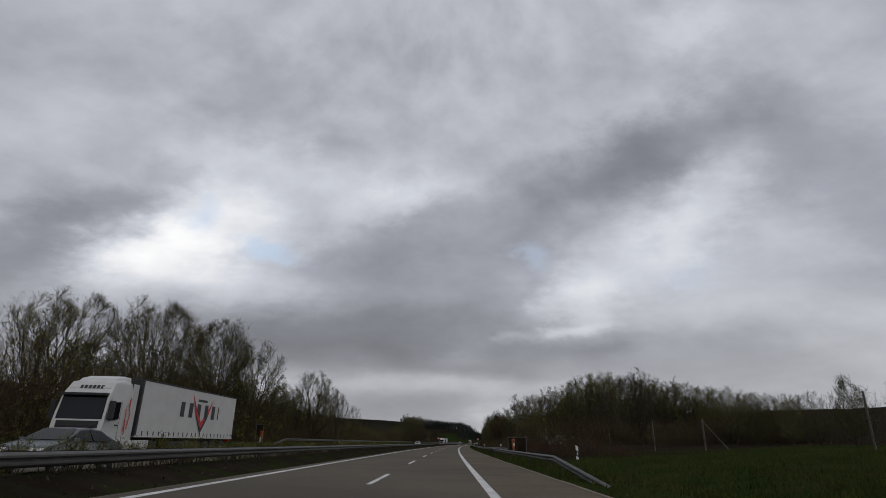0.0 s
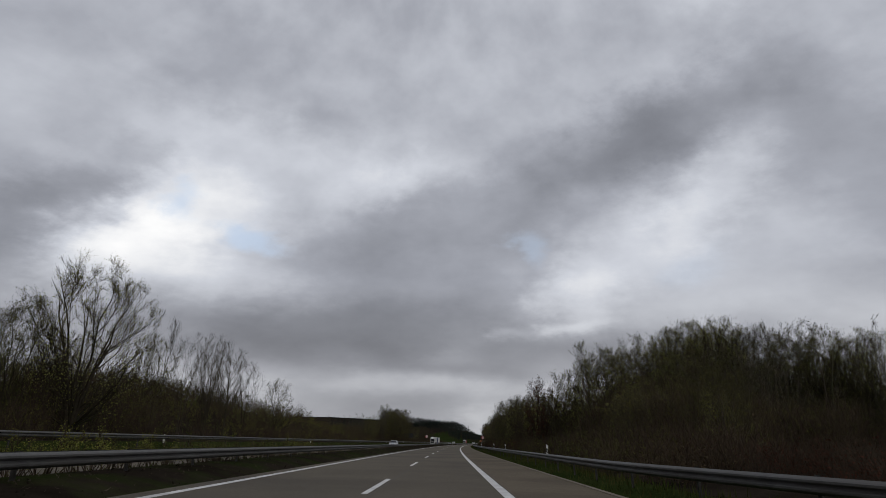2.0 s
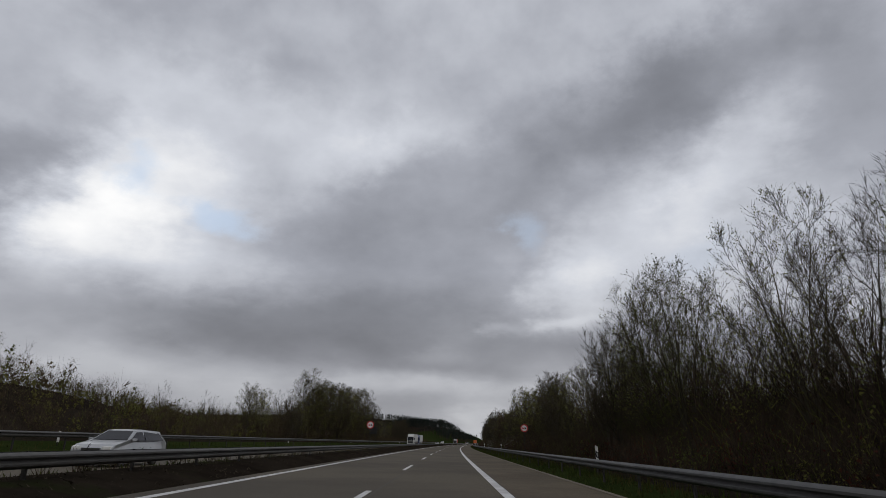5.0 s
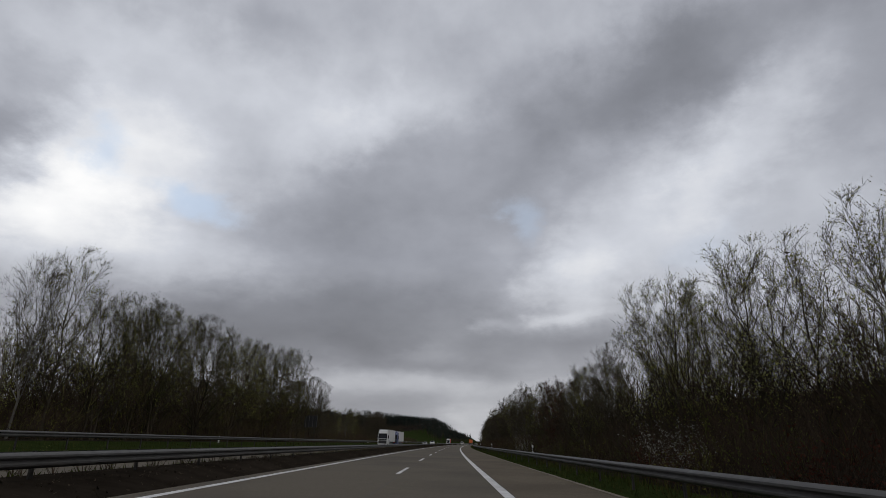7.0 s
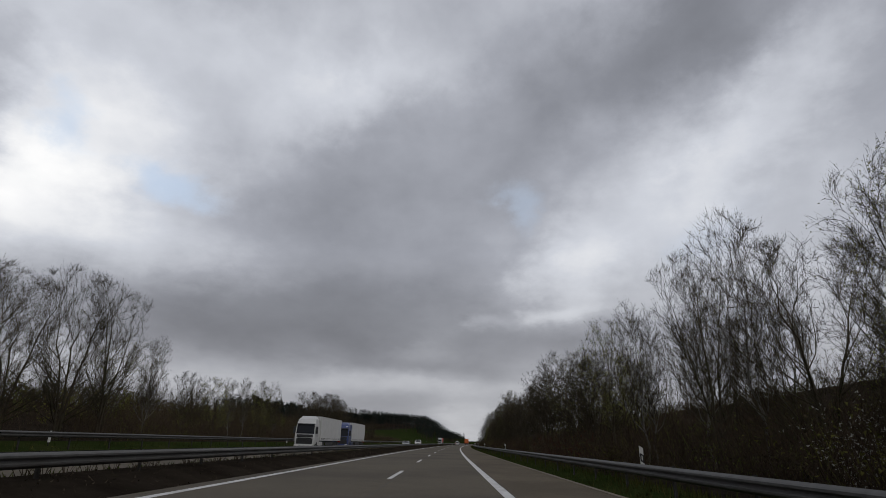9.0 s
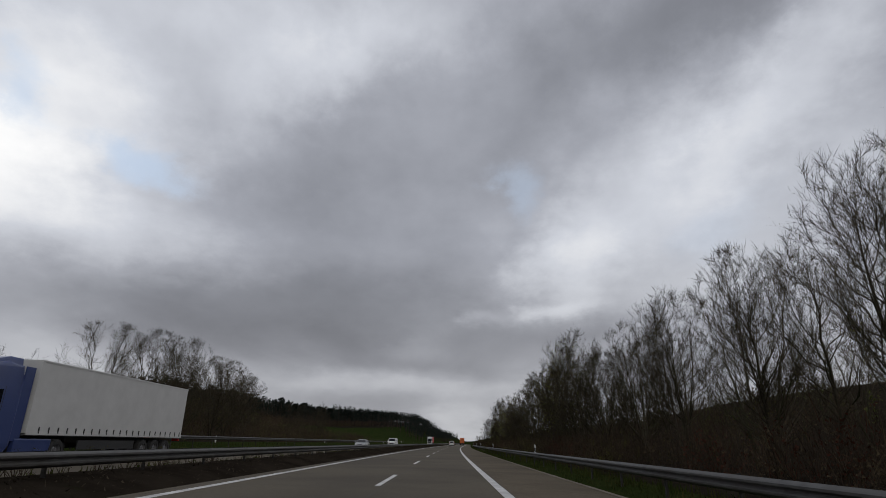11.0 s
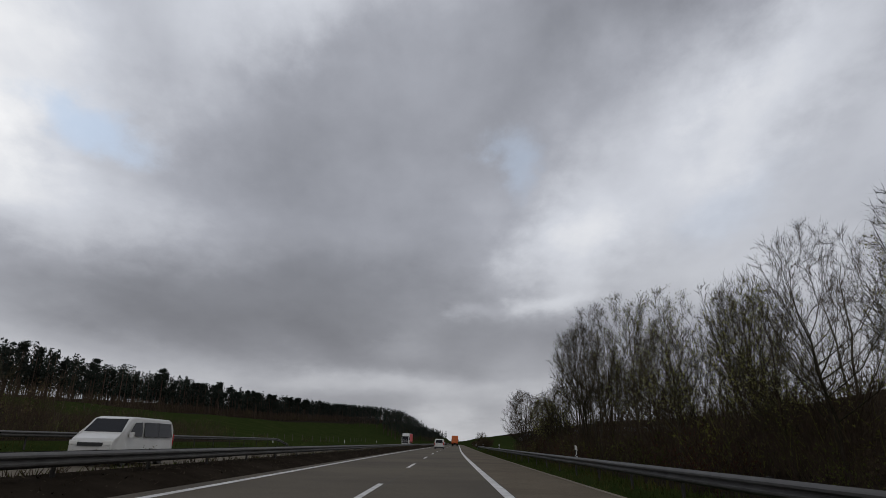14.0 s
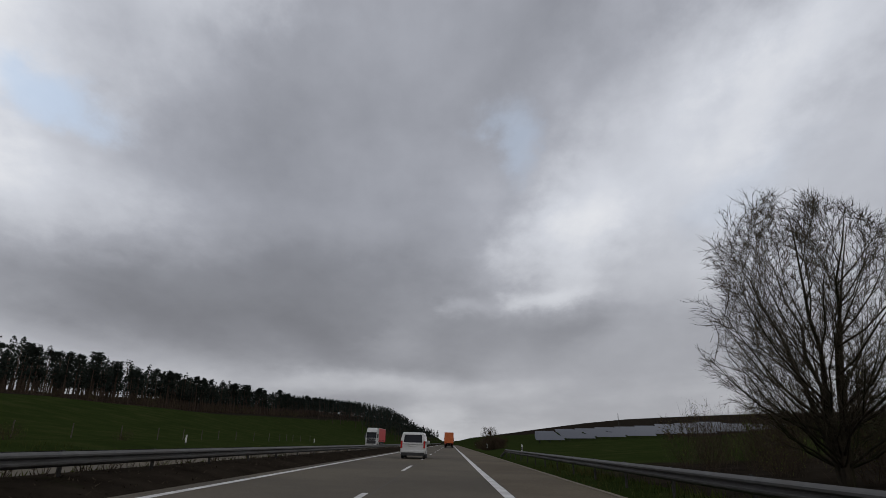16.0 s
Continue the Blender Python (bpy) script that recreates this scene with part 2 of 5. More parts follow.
def ground_material():
    m = bpy.data.materials.new("meadow_and_leaf_litter")
    m.use_nodes = True
    nt = m.node_tree
    b = nt.nodes["Principled BSDF"]
    vec = nt.nodes.new("ShaderNodeTexCoord").outputs["Object"]
    g = ramp_node(nt, [(0.3, (0.015, 0.023, 0.007)), (0.5, (0.022, 0.032, 0.009)), (0.7, (0.037, 0.041, 0.015))])
    nt.links.new(noise_node(nt, vec, 0.2, 10.0, 0.75), g.inputs[0])
    l = ramp_node(nt, [(0.3, (0.013, 0.0105, 0.008)), (0.7, (0.032, 0.026, 0.02))])
    nt.links.new(noise_node(nt, vec, 0.5, 8.0, 0.65), l.inputs[0])
    a = nt.nodes.new("ShaderNodeAttribute")
    a.attribute_name = "litter"
    ad = nt.nodes.new("ShaderNodeMath")
    ad.operation = "ADD"
    nt.links.new(a.outputs["Fac"], ad.inputs[0])
    sub = nt.nodes.new("ShaderNodeMath")
    sub.operation = "MULTIPLY_ADD"
    sub.inputs[1].default_value, sub.inputs[2].default_value = 0.9, -0.45
    nt.links.new(noise_node(nt, vec, 0.35, 6.0, 0.65), sub.inputs[0])
    nt.links.new(sub.outputs[0], ad.inputs[1])
    cr = ramp_node(nt, [(0.4, (0, 0, 0)), (0.6, (1, 1, 1))])
    nt.links.new(ad.outputs[0], cr.inputs[0])
    nt.links.new(mix_node(nt, cr.outputs[0], g.outputs[0], l.outputs[0]), b.inputs["Base Color"])
    b.inputs["Roughness"].default_value = 0.95
    b.inputs["Specular IOR Level"].default_value = 0.0
    bp = nt.nodes.new("ShaderNodeBump")
    bp.inputs["Strength"].default_value, bp.inputs["Distance"].default_value = 0.8, 0.15
    nt.links.new(noise_node(nt, vec, 3.0, 8.0, 0.7), bp.inputs["Height"])
    nt.links.new(bp.outputs[0], b.inputs["Normal"])
    return m


GROUND = ground_material()


def part(name, bm, mats, parent=None, label=""):
    """Links a bmesh as one mesh object, under a thing or a part if one is given."""
    me = bpy.data.meshes.new(name)
    bm.to_mesh(me)
    bm.free()
    for m in mats if isinstance(mats, (list, tuple)) else [mats]:
        me.materials.append(m)
    ob = new(name, me)
    ob.parent = parent
    if label:
        ob["label"] = label
    return ob


def flat_mesh(name, verts, faces, mats, parent=None, index=None, smooth=False):
    me = bpy.data.meshes.new(name)
    me.from_pydata([tuple(v) for v in verts], [], faces)
    for m in mats if isinstance(mats, (list, tuple)) else [mats]:
        me.materials.append(m)
    if index is not None:
        me.polygons.foreach_set("material_index", index)
    if smooth:
        me.polygons.foreach_set("use_smooth", [True] * len(faces))
    me.update()
    ob = new(name, me)
    ob.parent = parent
    return ob

# ---- land: the lie of the ground across and along the road ----
FALL = 0.025


def blend(a, b, x):
    k = min(max((x - a) / (b - a), 0.0), 1.0)
    return k * k * (3 - 2 * k)


def across(u):
    """The height of the finished surface near the road."""
    pts = ((-26.5, 1.4), (-24.5, 1.2), (-23.0, 1.0), (-21.6, 0.50), (-11.2, 0.26), (-10.4, 0.46), (-9.4, 0.54), (-8.4, 0.5), (-7.7, 0.36), (-7.0, 0.16), (4.4, -0.11), (5.2, -0.14), (5.9, -0.08), (6.6, -0.06), (8.2, -0.4), (9.5, -0.4), (12.0, 0.0))
    if u <= pts[0][0]:
        return pts[0][1]
    for (a, za), (b, zb) in zip(pts, pts[1:]):
        if u <= b:
            return za + (zb - za) * (u - a) / (b - a)
    return pts[-1][1]


def land(s, u):
    """The height of the ground."""
    z = across(u)
    if u > 12:
        meadow = 0.02 * (u - 12) + 2.5 * blend(60, 200, u)
        rise = 13.0 * blend(14, 110, u) * blend(150, 360, s) * (1 - 0.9 * blend(600, 760, s)) + 9.0 * blend(140, 700, u)
        end = 0.6 * blend(14, 40, u) * blend(620, 700, s) + 4.6 * blend(16, 60, u) * blend(800, 980, s)
        z += meadow + rise + end
    if u < -26.5:
        w = -u - 26.5
        east = 8.0 * blend(0, 60, w) + 16.0 * blend(50, 260, w)
        z += east * (0.35 + 0.65 * blend(60, 240, s)) * (1 - 0.35 * blend(270, 330, s) * (1 - blend(380, 460, s)))
        z += 4.0 * blend(0, 16, w) * blend(110, 150, s) * (1 - blend(240, 300, s))
        z += 22.0 * blend(640, 1500, s) * blend(10, 70, w)
    far = blend(900, 2200, s)
    z += far * (6 + 30 * blend(20, 500, abs(u + 40)))
    if abs(u + 8) > 20:
        k = blend(20, 60, abs(u + 8))
        z += k * (0.9 * noise.noise(Vector((s * 0.02, u * 0.02, 1.7))) + 0.3 * noise.noise(Vector((s * 0.09, u * 0.09, 4.1))))
    return z


def litter(s, u):
    """How far the ground is bare leaf litter (1) or grass (0)."""
    if 4.4 < u < 7.4:
        return 0.22
    if u >= 7.4:
        k = blend(46, 58, s - 0.5 * (u - 12)) * (1 - blend(622, 660, s) * (1 - blend(60, 110, u)))
        return max(0.1, k)
    if -10.6 < u < -7.0:
        return 0.54 + 0.2 * blend(100, 300, s)
    if u < -24.5:
        near = 1 - blend(596, 626, s)
        return max(near * blend(-25, -27, u), blend(74, 84, -u), 0.12)
    return 0.2


def build_ground():
    ss = list(np.arange(-300, 60, 12.0)) + list(np.arange(60, 760, 8.0)) + list(np.arange(760, 1400, 20.0)) + [1400, 1500, 1650, 1850, 2100, 2450, 2900, 3500, 4400]
    us = [-4500, -3000, -2000, -1400, -1000, -700, -500, -380, -300, -240, -200] + list(np.arange(-180, -26, 6.0)) + [-26.5, -25.5, -24.5, -23, -21.6, -21.4, -16, -11.3, -11.1, -10.4, -9.4, -8.4, -7.7, -7.1, -6.9, -2, 4.3, 4.5, 5.2, 5.9, 6.6, 7.4, 8.2, 9.5, 12] + list(np.arange(16, 180, 6.0)) + [190, 220, 270, 340, 440, 600, 850, 1200, 1800, 2800, 4500]
    verts, vals = [], []
    for s in ss:
        for u in us:
            z = land(s, u)
            if -21.5 < u < -11.2 or -7.0 < u < 4.4:
                z -= 0.12
            verts.append(at(s, u, z))
            vals.append(litter(s, u))
    n = len(us)
    faces = [(i * n + j, i * n + j + 1, (i + 1) * n + j + 1, (i + 1) * n + j) for i in range(len(ss) - 1) for j in range(n - 1)]
    g = flat_mesh("ground", verts, faces, GROUND, smooth=True)
    g.data.attributes.new("litter", "FLOAT", "POINT").data.foreach_set("value", vals)
    return tagged(g, "grassy verges, meadow and brown leaf litter beside a motorway", "ground", kind="structure")


build_ground()


def ribbon(name, s0, s1, outline, mats, parent=None, step=6.0, closed=True, caps=True, shift=None, smooth=False):
    """Sweeps an outline of (u, z) along the road from s0 to s1."""
    k = max(1, round((s1 - s0) / step))
    verts, faces, n = [], [], len(outline)
    for i in range(k + 1):
        s = s0 + (s1 - s0) * i / k
        du, dz = shift(s) if shift else (0.0, 0.0)
        verts += [at(s, u + du, z + dz) for u, z in outline]
    m = n if closed else n - 1
    for i in range(k):
        for j in range(m):
            a, b = i * n + j, i * n + (j + 1) % n
            faces.append((a, a + n, b + n, b))
    if closed and caps:
        faces += [tuple(range(n)), tuple(k * n + j for j in reversed(range(n)))]
    return flat_mesh(name, verts, faces, mats, parent, smooth=smooth)


def slab(u0, u1, z0, z1, deep=0.3):
    return [(u0, z0), (u1, z1), (u1, z1 - deep), (u0, z0 - deep)]


def cross(u):
    return -FALL * u


LENGTH = (-150.0, 1380.0)
road = tagged(ribbon("road", *LENGTH, slab(-6.95, 1.62, cross(-6.95), cross(1.62)), CONCRETE, step=5), "grey concrete motorway carriageway with two driven lanes", "road", kind="structure")
hard = tagged(ribbon("pavement", *LENGTH, slab(1.625, 4.38, cross(1.625) - 0.003, cross(4.38) - 0.003), SHOULDER, step=5), "worn brownish hard shoulder beside the carriageway", "hard shoulder", kind="structure")
opposite = tagged(ribbon("road", *LENGTH, slab(-21.45, -11.25, 0.505, 0.262), CONCRETE, step=5), "grey concrete carriageway of the oncoming traffic", "road", kind="structure")


def paint(name, s0, s1, u, width, z, parent, step=6.0):
    return ribbon(name, s0, s1, [(u - width / 2, z + 0.004 + FALL * width / 2), (u + width / 2, z + 0.004 - FALL * width / 2), (u + width / 2, z - 0.02), (u - width / 2, z - 0.02)], LINE, parent, step)


marks = tagged(new("lane_marking"), "worn white painted motorway lines", "road marking", kind="structure")
paint("edge_line", *LENGTH, 1.47, 0.26, cross(1.47), marks)
paint("edge_line", *LENGTH, -6.3, 0.24, cross(-6.3), marks)
paint("edge_line", *LENGTH, -11.75, 0.24, 0.275, marks)
paint("edge_line", *LENGTH, -20.0, 0.24, 0.47, marks)
DASH0 = 18.4
for _i in range(-4, 62):
    paint("lane_dash", DASH0 + 18 * _i, DASH0 + 18 * _i + 6.0, -2.08, 0.16, cross(-2.08), marks)
for _i in range(-4, 50):
    paint("lane_dash", 4 + 18 * _i, 10 + 18 * _i, -16.0, 0.16, 0.375, marks)

for _u in (-1.9, 1.625, -6.72):
    ribbon("joint", *LENGTH, [(_u - 0.012, cross(_u) + 0.003), (_u + 0.012, cross(_u) + 0.003), (_u + 0.012, cross(_u) - 0.01), (_u - 0.012, cross(_u) - 0.01)], JOINT, road if _u < 1 else hard)
tagged(ribbon("kerb", *LENGTH, [(4.385, cross(4.38) + 0.012), (4.52, cross(4.38) + 0.018), (4.55, -0.2), (4.385, -0.2)], EDGE, step=3, shift=lambda s: (0.03 * noise.noise(Vector((s * 0.35, 2.0, 0))), 0.012 * noise.noise(Vector((s * 0.8, 5.0, 0))))), "crumbling brownish edge strip between shoulder and grass", "kerb", kind="structure")

# ---- steel barriers ----
BEAM = [(0.0, 0.0), (-0.055, 0.035), (-0.08, 0.06), (-0.085, 0.1), (-0.005, 0.145), (-0.005, 0.165), (-0.085, 0.21), (-0.085, 0.25), (-0.055, 0.275), (0.0, 0.31),
        (0.012, 0.31), (-0.045, 0.27), (-0.068, 0.245), (-0.073, 0.214), (0.007, 0.17), (0.007, 0.14), (-0.073, 0.096), (-0.068, 0.065), (-0.045, 0.04), (0.012, 0.0)]


def post_mesh():
    """A channel-shaped steel post, 1 m long with its foot in the ground."""
    bm = bmesh.new()
    for x0, x1, y0, y1 in ((-0.006, 0.006, -0.05, 0.05), (0.0061, 0.05, -0.05, -0.042), (0.0061, 0.05, 0.042, 0.05)):
        bmesh.ops.create_cube(bm, size=1, matrix=Matrix.Translation(((x0 + x1) / 2, (y0 + y1) / 2, 0.2)) @ Matrix.Diagonal((x1 - x0, y1 - y0, 1.0, 1)))
    me = bpy.data.meshes.new("post")
    bm.to_mesh(me)
    bm.free()
    me.materials.append(STEEL_POST)
    return me


POST = post_mesh()


def barrier(label, s0, s1, u, top, side, spacing=4.0, double=False, ramps=(0, 0), swing=None):
    """A W-beam barrier. side: -1 when the beam faces smaller u. ramps: metres over which an end dips into the ground."""
    thing = tagged(new("guardrail"), label, "guardrail", "motorway barriers")
    thing.location = at(s0, u, across(u))

    def dip(s):
        du, dz = (swing(s) if swing else 0.0), 0.0
        if ramps[0] and s < s0 + ramps[0]:
            dz = -0.72 * (1 - (s - s0) / ramps[0])
        if ramps[1] and s > s1 - ramps[1]:
            dz = -0.72 * (1 - (s1 - s) / ramps[1])
        return du, dz

    lines = [side] if not double else [side, -side]
    for k in lines:
        off = (0.42 if double else 0.08) * k
        # overlapping beam lengths
        a, n = s0, 0
        while a < s1 - 0.5:
            b = min(a + 48.0, s1)
            o = [(u + off + (x if k < 0 else -x) + 0.003 * (n % 2), top - 0.31 + z) for x, z in BEAM]
            beam = ribbon("beam", a, b + (0.15 if b < s1 else 0), o, STEEL, None, 2.0 if (ramps[0] or ramps[1]) and (a == s0 or b == s1) else 4.0, shift=dip)
            beam.parent = thing
            beam.matrix_parent_inverse = Matrix.Translation(-thing.location)
            a, n = b, n + 1
    s, base = s0 + 0.5, top - 0.62
    while s < s1:
        du, dz = dip(s)
        if dz > -0.45:
            p = new("post", POST)
            p.parent = thing
            p.matrix_basis = Matrix.Translation(at(s, u + du, base + dz - 0.06) - thing.location) @ pose(0, 0, 0, 0, 0, yaw(s) + (180 if side > 0 else 0))
        if double:
            arm = new("spacer", SPACER)
            arm.parent = thing
            arm.matrix_basis = Matrix.Translation(at(s, u, top - 0.16) - thing.location) @ pose(0, 0, 0, 0, 0, yaw(s))
        s += spacing
    return thing


_bm = bmesh.new()
bmesh.ops.create_cube(_bm, size=1, matrix=Matrix.Diagonal((0.78, 0.09, 0.1, 1)))
SPACER = bpy.data.meshes.new("spacer")
_bm.to_mesh(SPACER)
_bm.free()
SPACER.materials.append(STEEL_POST)

barrier("grey galvanised W-beam guardrail on steel posts in the grass verge", 19.5, 79, 5.55, 0.65, -1, ramps=(10, 5))
barrier("long grey galvanised W-beam guardrail on steel posts beside the shoulder", 74, 668, 5.55, 0.65, -1, ramps=(0, 6), swing=lambda s: 1.9 * (1 - blend(77, 98, s)))
barrier("double-sided galvanised guardrail along the planted central reserve", -60, 1200, -8.7, 1.05, 1, spacing=4.2, double=True)
barrier("galvanised guardrail on the far side of the oncoming carriageway", 76, 610, -22.6, 1.84, 1, spacing=4.2, ramps=(6, 5))

# ---- plants ----
def tube(verts, faces, idx, pts, rads, sides, mat):
    """A tapered tube along pts; a radius of 0 ends it in a point."""
    base, n = len(verts), len(pts)
    ring = []
    for i, p in enumerate(pts):
        d = (pts[min(i + 1, n - 1)] - pts[max(i - 1, 0)])
        d = d / (np.linalg.norm(d) + 1e-9)
        a = np.cross(d, (0.31, 0.77, 0.55))
        a /= np.linalg.norm(a) + 1e-9
        b = np.cross(d, a)
        if rads[i] <= 0:
            ring.append([len(verts)])
            verts.append(p)
            continue
        ids = []
        for k in range(sides):
            w = 2 * math.pi * k / sides
            ids.append(len(verts))
            verts.append(p + rads[i] * (math.cos(w) * a + math.sin(w) * b))
        ring.append(ids)
    for r0, r1 in zip(ring, ring[1:]):
        for k in range(sides):
            if len(r1) == 1:
                faces.append((r0[k], r0[(k + 1) % sides], r1[0]))
            else:
                faces.append((r0[k], r0[(k + 1) % sides], r1[(k + 1) % sides], r1[k]))
            idx.append(mat)


def bent(rng, start, way, length, n, wander, lift):
    pts, d = [np.array(start)], np.array(way) / np.linalg.norm(way)
    for _ in range(n):
        d = d + rng.normal(0, wander, 3) + np.array((0, 0, lift))
        d /= np.linalg.norm(d)
        pts.append(pts[-1] + d * length / n)
    return pts


def leaf(verts, faces, idx, rng, p, size, mat, slim=0.6):
    a = rng.normal(0, 1, 3)
    a /= np.linalg.norm(a)
    b = np.cross(a, rng.normal(0, 1, 3))
    b /= np.linalg.norm(b) + 1e-9
    i = len(verts)
    verts += [p - a * size - b * size * slim, p - a * size * 0.6 + b * size * slim, p + a * size]
    faces.append((i, i + 1, i + 2))
    idx.append(mat)


def blade(verts, faces, idx, rng, p, e, r, mat=0):
    """A twig finer than a finger, or a long leaf."""
    side = np.cross(e - p, rng.normal(0, 1, 3))
    side *= r / (np.linalg.norm(side) + 1e-9)
    i = len(verts)
    verts += [p - side, p + side, e]
    faces.append((i, i + 1, i + 2))
    idx.append(mat)


def fork(rng, way, angle):
    side = np.cross(way, rng.normal(0, 1, 3))
    side /= np.linalg.norm(side) + 1e-9
    return way * math.cos(angle) + side * math.sin(angle)


def tree_shape(seed, height, stems=1, wide=0.26, low=0.2, limbs=24, mids=8, twigs=8, sprigs=3, leaves=1200, leaf_size=0.04, girth=0.13, fine=0.0095, up=0.5, rough=0.12, spread=1.0, sides=6):
    """A tree that fills a rounded crown: trunks, limbs that curve up to the crown's surface, branches, twigs and sprigs.
    wide: the crown's half width, low: where it begins, both as shares of the height; up: how steeply the branches climb."""
    rng = np.random.default_rng(seed)
    tv, tf, ti, cv, cf, ci, tips = [], [], [], [], [], [], []
    mid, half_h, half_w = height * (low + 1) / 2, height * (1 - low) / 2, height * wide
    up_vec, middle, size = np.array((0, 0, 1.0)), np.array((0, 0, mid)), np.array((half_w, half_w, half_h))
    lobes = rng.normal(0, 1, (7, 3))
    lobes /= np.linalg.norm(lobes, axis=1)[:, None]

    def within(q, slack):
        """Draws a point back inside the crown, whose surface bulges in a few lobes."""
        v = (q - middle) / size
        far = math.sqrt(v @ v) + 1e-9
        reach = slack * (0.86 + 0.2 * max(0.0, (lobes @ v).max() / far - 0.55) / 0.45)
        return q if far <= reach else middle + v * size * (reach / far)

    trunks = []
    for st in range(stems):
        w = 6.28 * (st + rng.uniform(0, 0.5)) / stems
        r = half_w * (0.55 if stems > 1 else 0.08)
        top = np.array((math.cos(w) * r, math.sin(w) * r, height * rng.uniform(0.8, 0.9)))
        foot = np.array((math.cos(w), math.sin(w), 0)) * (0.22 if stems > 1 else 0.0)
        pts = []
        for i in range(9):
            k = i / 8
            q = foot * (1 - k) + top * k + rng.normal(0, rough * 0.8, 3) * np.array((1, 1, 0)) * (0 < i < 8)
            q[:2] *= (0.35 + 0.65 * k) if stems > 1 else 1.0
            pts.append(q)
        pts[0] = pts[0] - np.array((0, 0, 0.4))
        g = girth * (0.8 if stems > 1 else 1.0) * rng.uniform(0.85, 1.1)
        tube(tv, tf, ti, pts, [g * (1.3 if i == 0 else (1 - 0.93 * i / 8)) for i in range(9)], sides, 0)
        trunks.append((pts, g))
    for k in range(limbs):
        # a place on the crown's surface, from its foot to its top
        c = -0.75 + 1.7 * (k + rng.uniform(0, 1)) / limbs
        w = 2.4 * k + rng.uniform(-0.5, 0.5)
        rad = math.sqrt(max(0.04, 1 - min(c, 0.98) ** 2)) * rng.uniform(0.4, 1.0)
        goal = np.array((math.cos(w) * rad * half_w, math.sin(w) * rad * half_w, mid + c * half_h * 0.95))
        pts, g = min(trunks, key=lambda t: np.linalg.norm(t[0][6][:2] - goal[:2])) if stems > 1 else trunks[0]
        z0 = max(height * low * 0.75, goal[2] - height * rng.uniform(0.2, 0.36) * (0.5 + 0.7 * rad))
        f = min(7.9, max(0.3, 8 * z0 / pts[-1][2]))
        i = int(f)
        p0 = pts[i] + (pts[i + 1] - pts[i]) * (f - i)
        ctl = p0 + (goal - p0) * np.array((0.62, 0.62, 0.34))
        limb = [p0 * (1 - t) ** 2 + ctl * 2 * t * (1 - t) + goal * t * t + rng.normal(0, rough * 0.7, 3) * (t > 0) for t in (0, 0.25, 0.5, 0.75, 1.0)]
        length = np.linalg.norm(goal - p0)
        r = min(g * 0.58 * (1.05 - f / 8.6), 0.018 + length * 0.0095)
        tube(tv, tf, ti, limb, [r, r * 0.78, r * 0.56, r * 0.36, 0.006], 4, 0)
        for m in range(mids):
            q = (0.2 + 0.8 * (m + rng.uniform(0, 1)) / mids) * 3.99
            j = min(int(q), 3)
            b0 = limb[j] + (limb[j + 1] - limb[j]) * (q - j)
            al = limb[j + 1] - limb[j]
            al /= np.linalg.norm(al) + 1e-9
            d = fork(rng, al, rng.uniform(0.35, 0.95)) + up_vec * up * rng.uniform(0.3, 0.9)
            d /= np.linalg.norm(d)
            sub = [within(x, 1.0) for x in bent(rng, b0, d, spread * height * rng.uniform(0.1, 0.19) * (1.1 - 0.12 * q), 2, 0.16, 0.16 * up)]
            rs = r * 0.22 + 0.004
            tube(tv, tf, ti, sub, [rs, rs * 0.6, 0.003], 3, 0)
            for n in range(twigs):
                q2 = (0.12 + 0.88 * (n + rng.uniform(0, 1)) / twigs) * 1.99
                j2 = int(q2)
                t0 = sub[j2] + (sub[j2 + 1] - sub[j2]) * (q2 - j2)
                d2 = fork(rng, d, rng.uniform(0.3, 0.95)) + up_vec * up * 0.45
                d2 /= np.linalg.norm(d2)
                e = within(t0 + d2 * height * rng.uniform(0.03, 0.07), 1.07)
                blade(cv, cf, ci, rng, t0, e, fine)
                tips.append((t0, e))
                for o in range(sprigs):
                    h0 = t0 + (e - t0) * rng.uniform(0.15, 0.95)
                    d3 = fork(rng, d2, rng.uniform(0.3, 0.85)) + up_vec * up * 0.4
                    e3 = h0 + d3 * height * rng.uniform(0.02, 0.046)
                    blade(cv, cf, ci, rng, h0, e3, fine * 0.8)
                    tips.append((h0, e3))
    for k in range(leaves):
        q, e = tips[rng.integers(len(tips))]
        leaf(cv, cf, ci, rng, q + (e - q) * rng.uniform(0.3, 1.0) + rng.normal(0, 0.03, 3), leaf_size * rng.uniform(0.6, 1.4), 1)
    return tv, tf, ti, cv, cf, ci


def make_tree(seed, name, height, *rest, leaf_mat=None, bark=None, **more):
    tv, tf, ti, cv, cf, ci = tree_shape(seed, height, *rest, **more)
    thing = new(name)
    flat_mesh("trunk", tv, tf, [bark or BARK], thing, ti, True)
    flat_mesh("crown", cv, cf, [TWIG, leaf_mat or LEAF], thing, ci)
    return thing


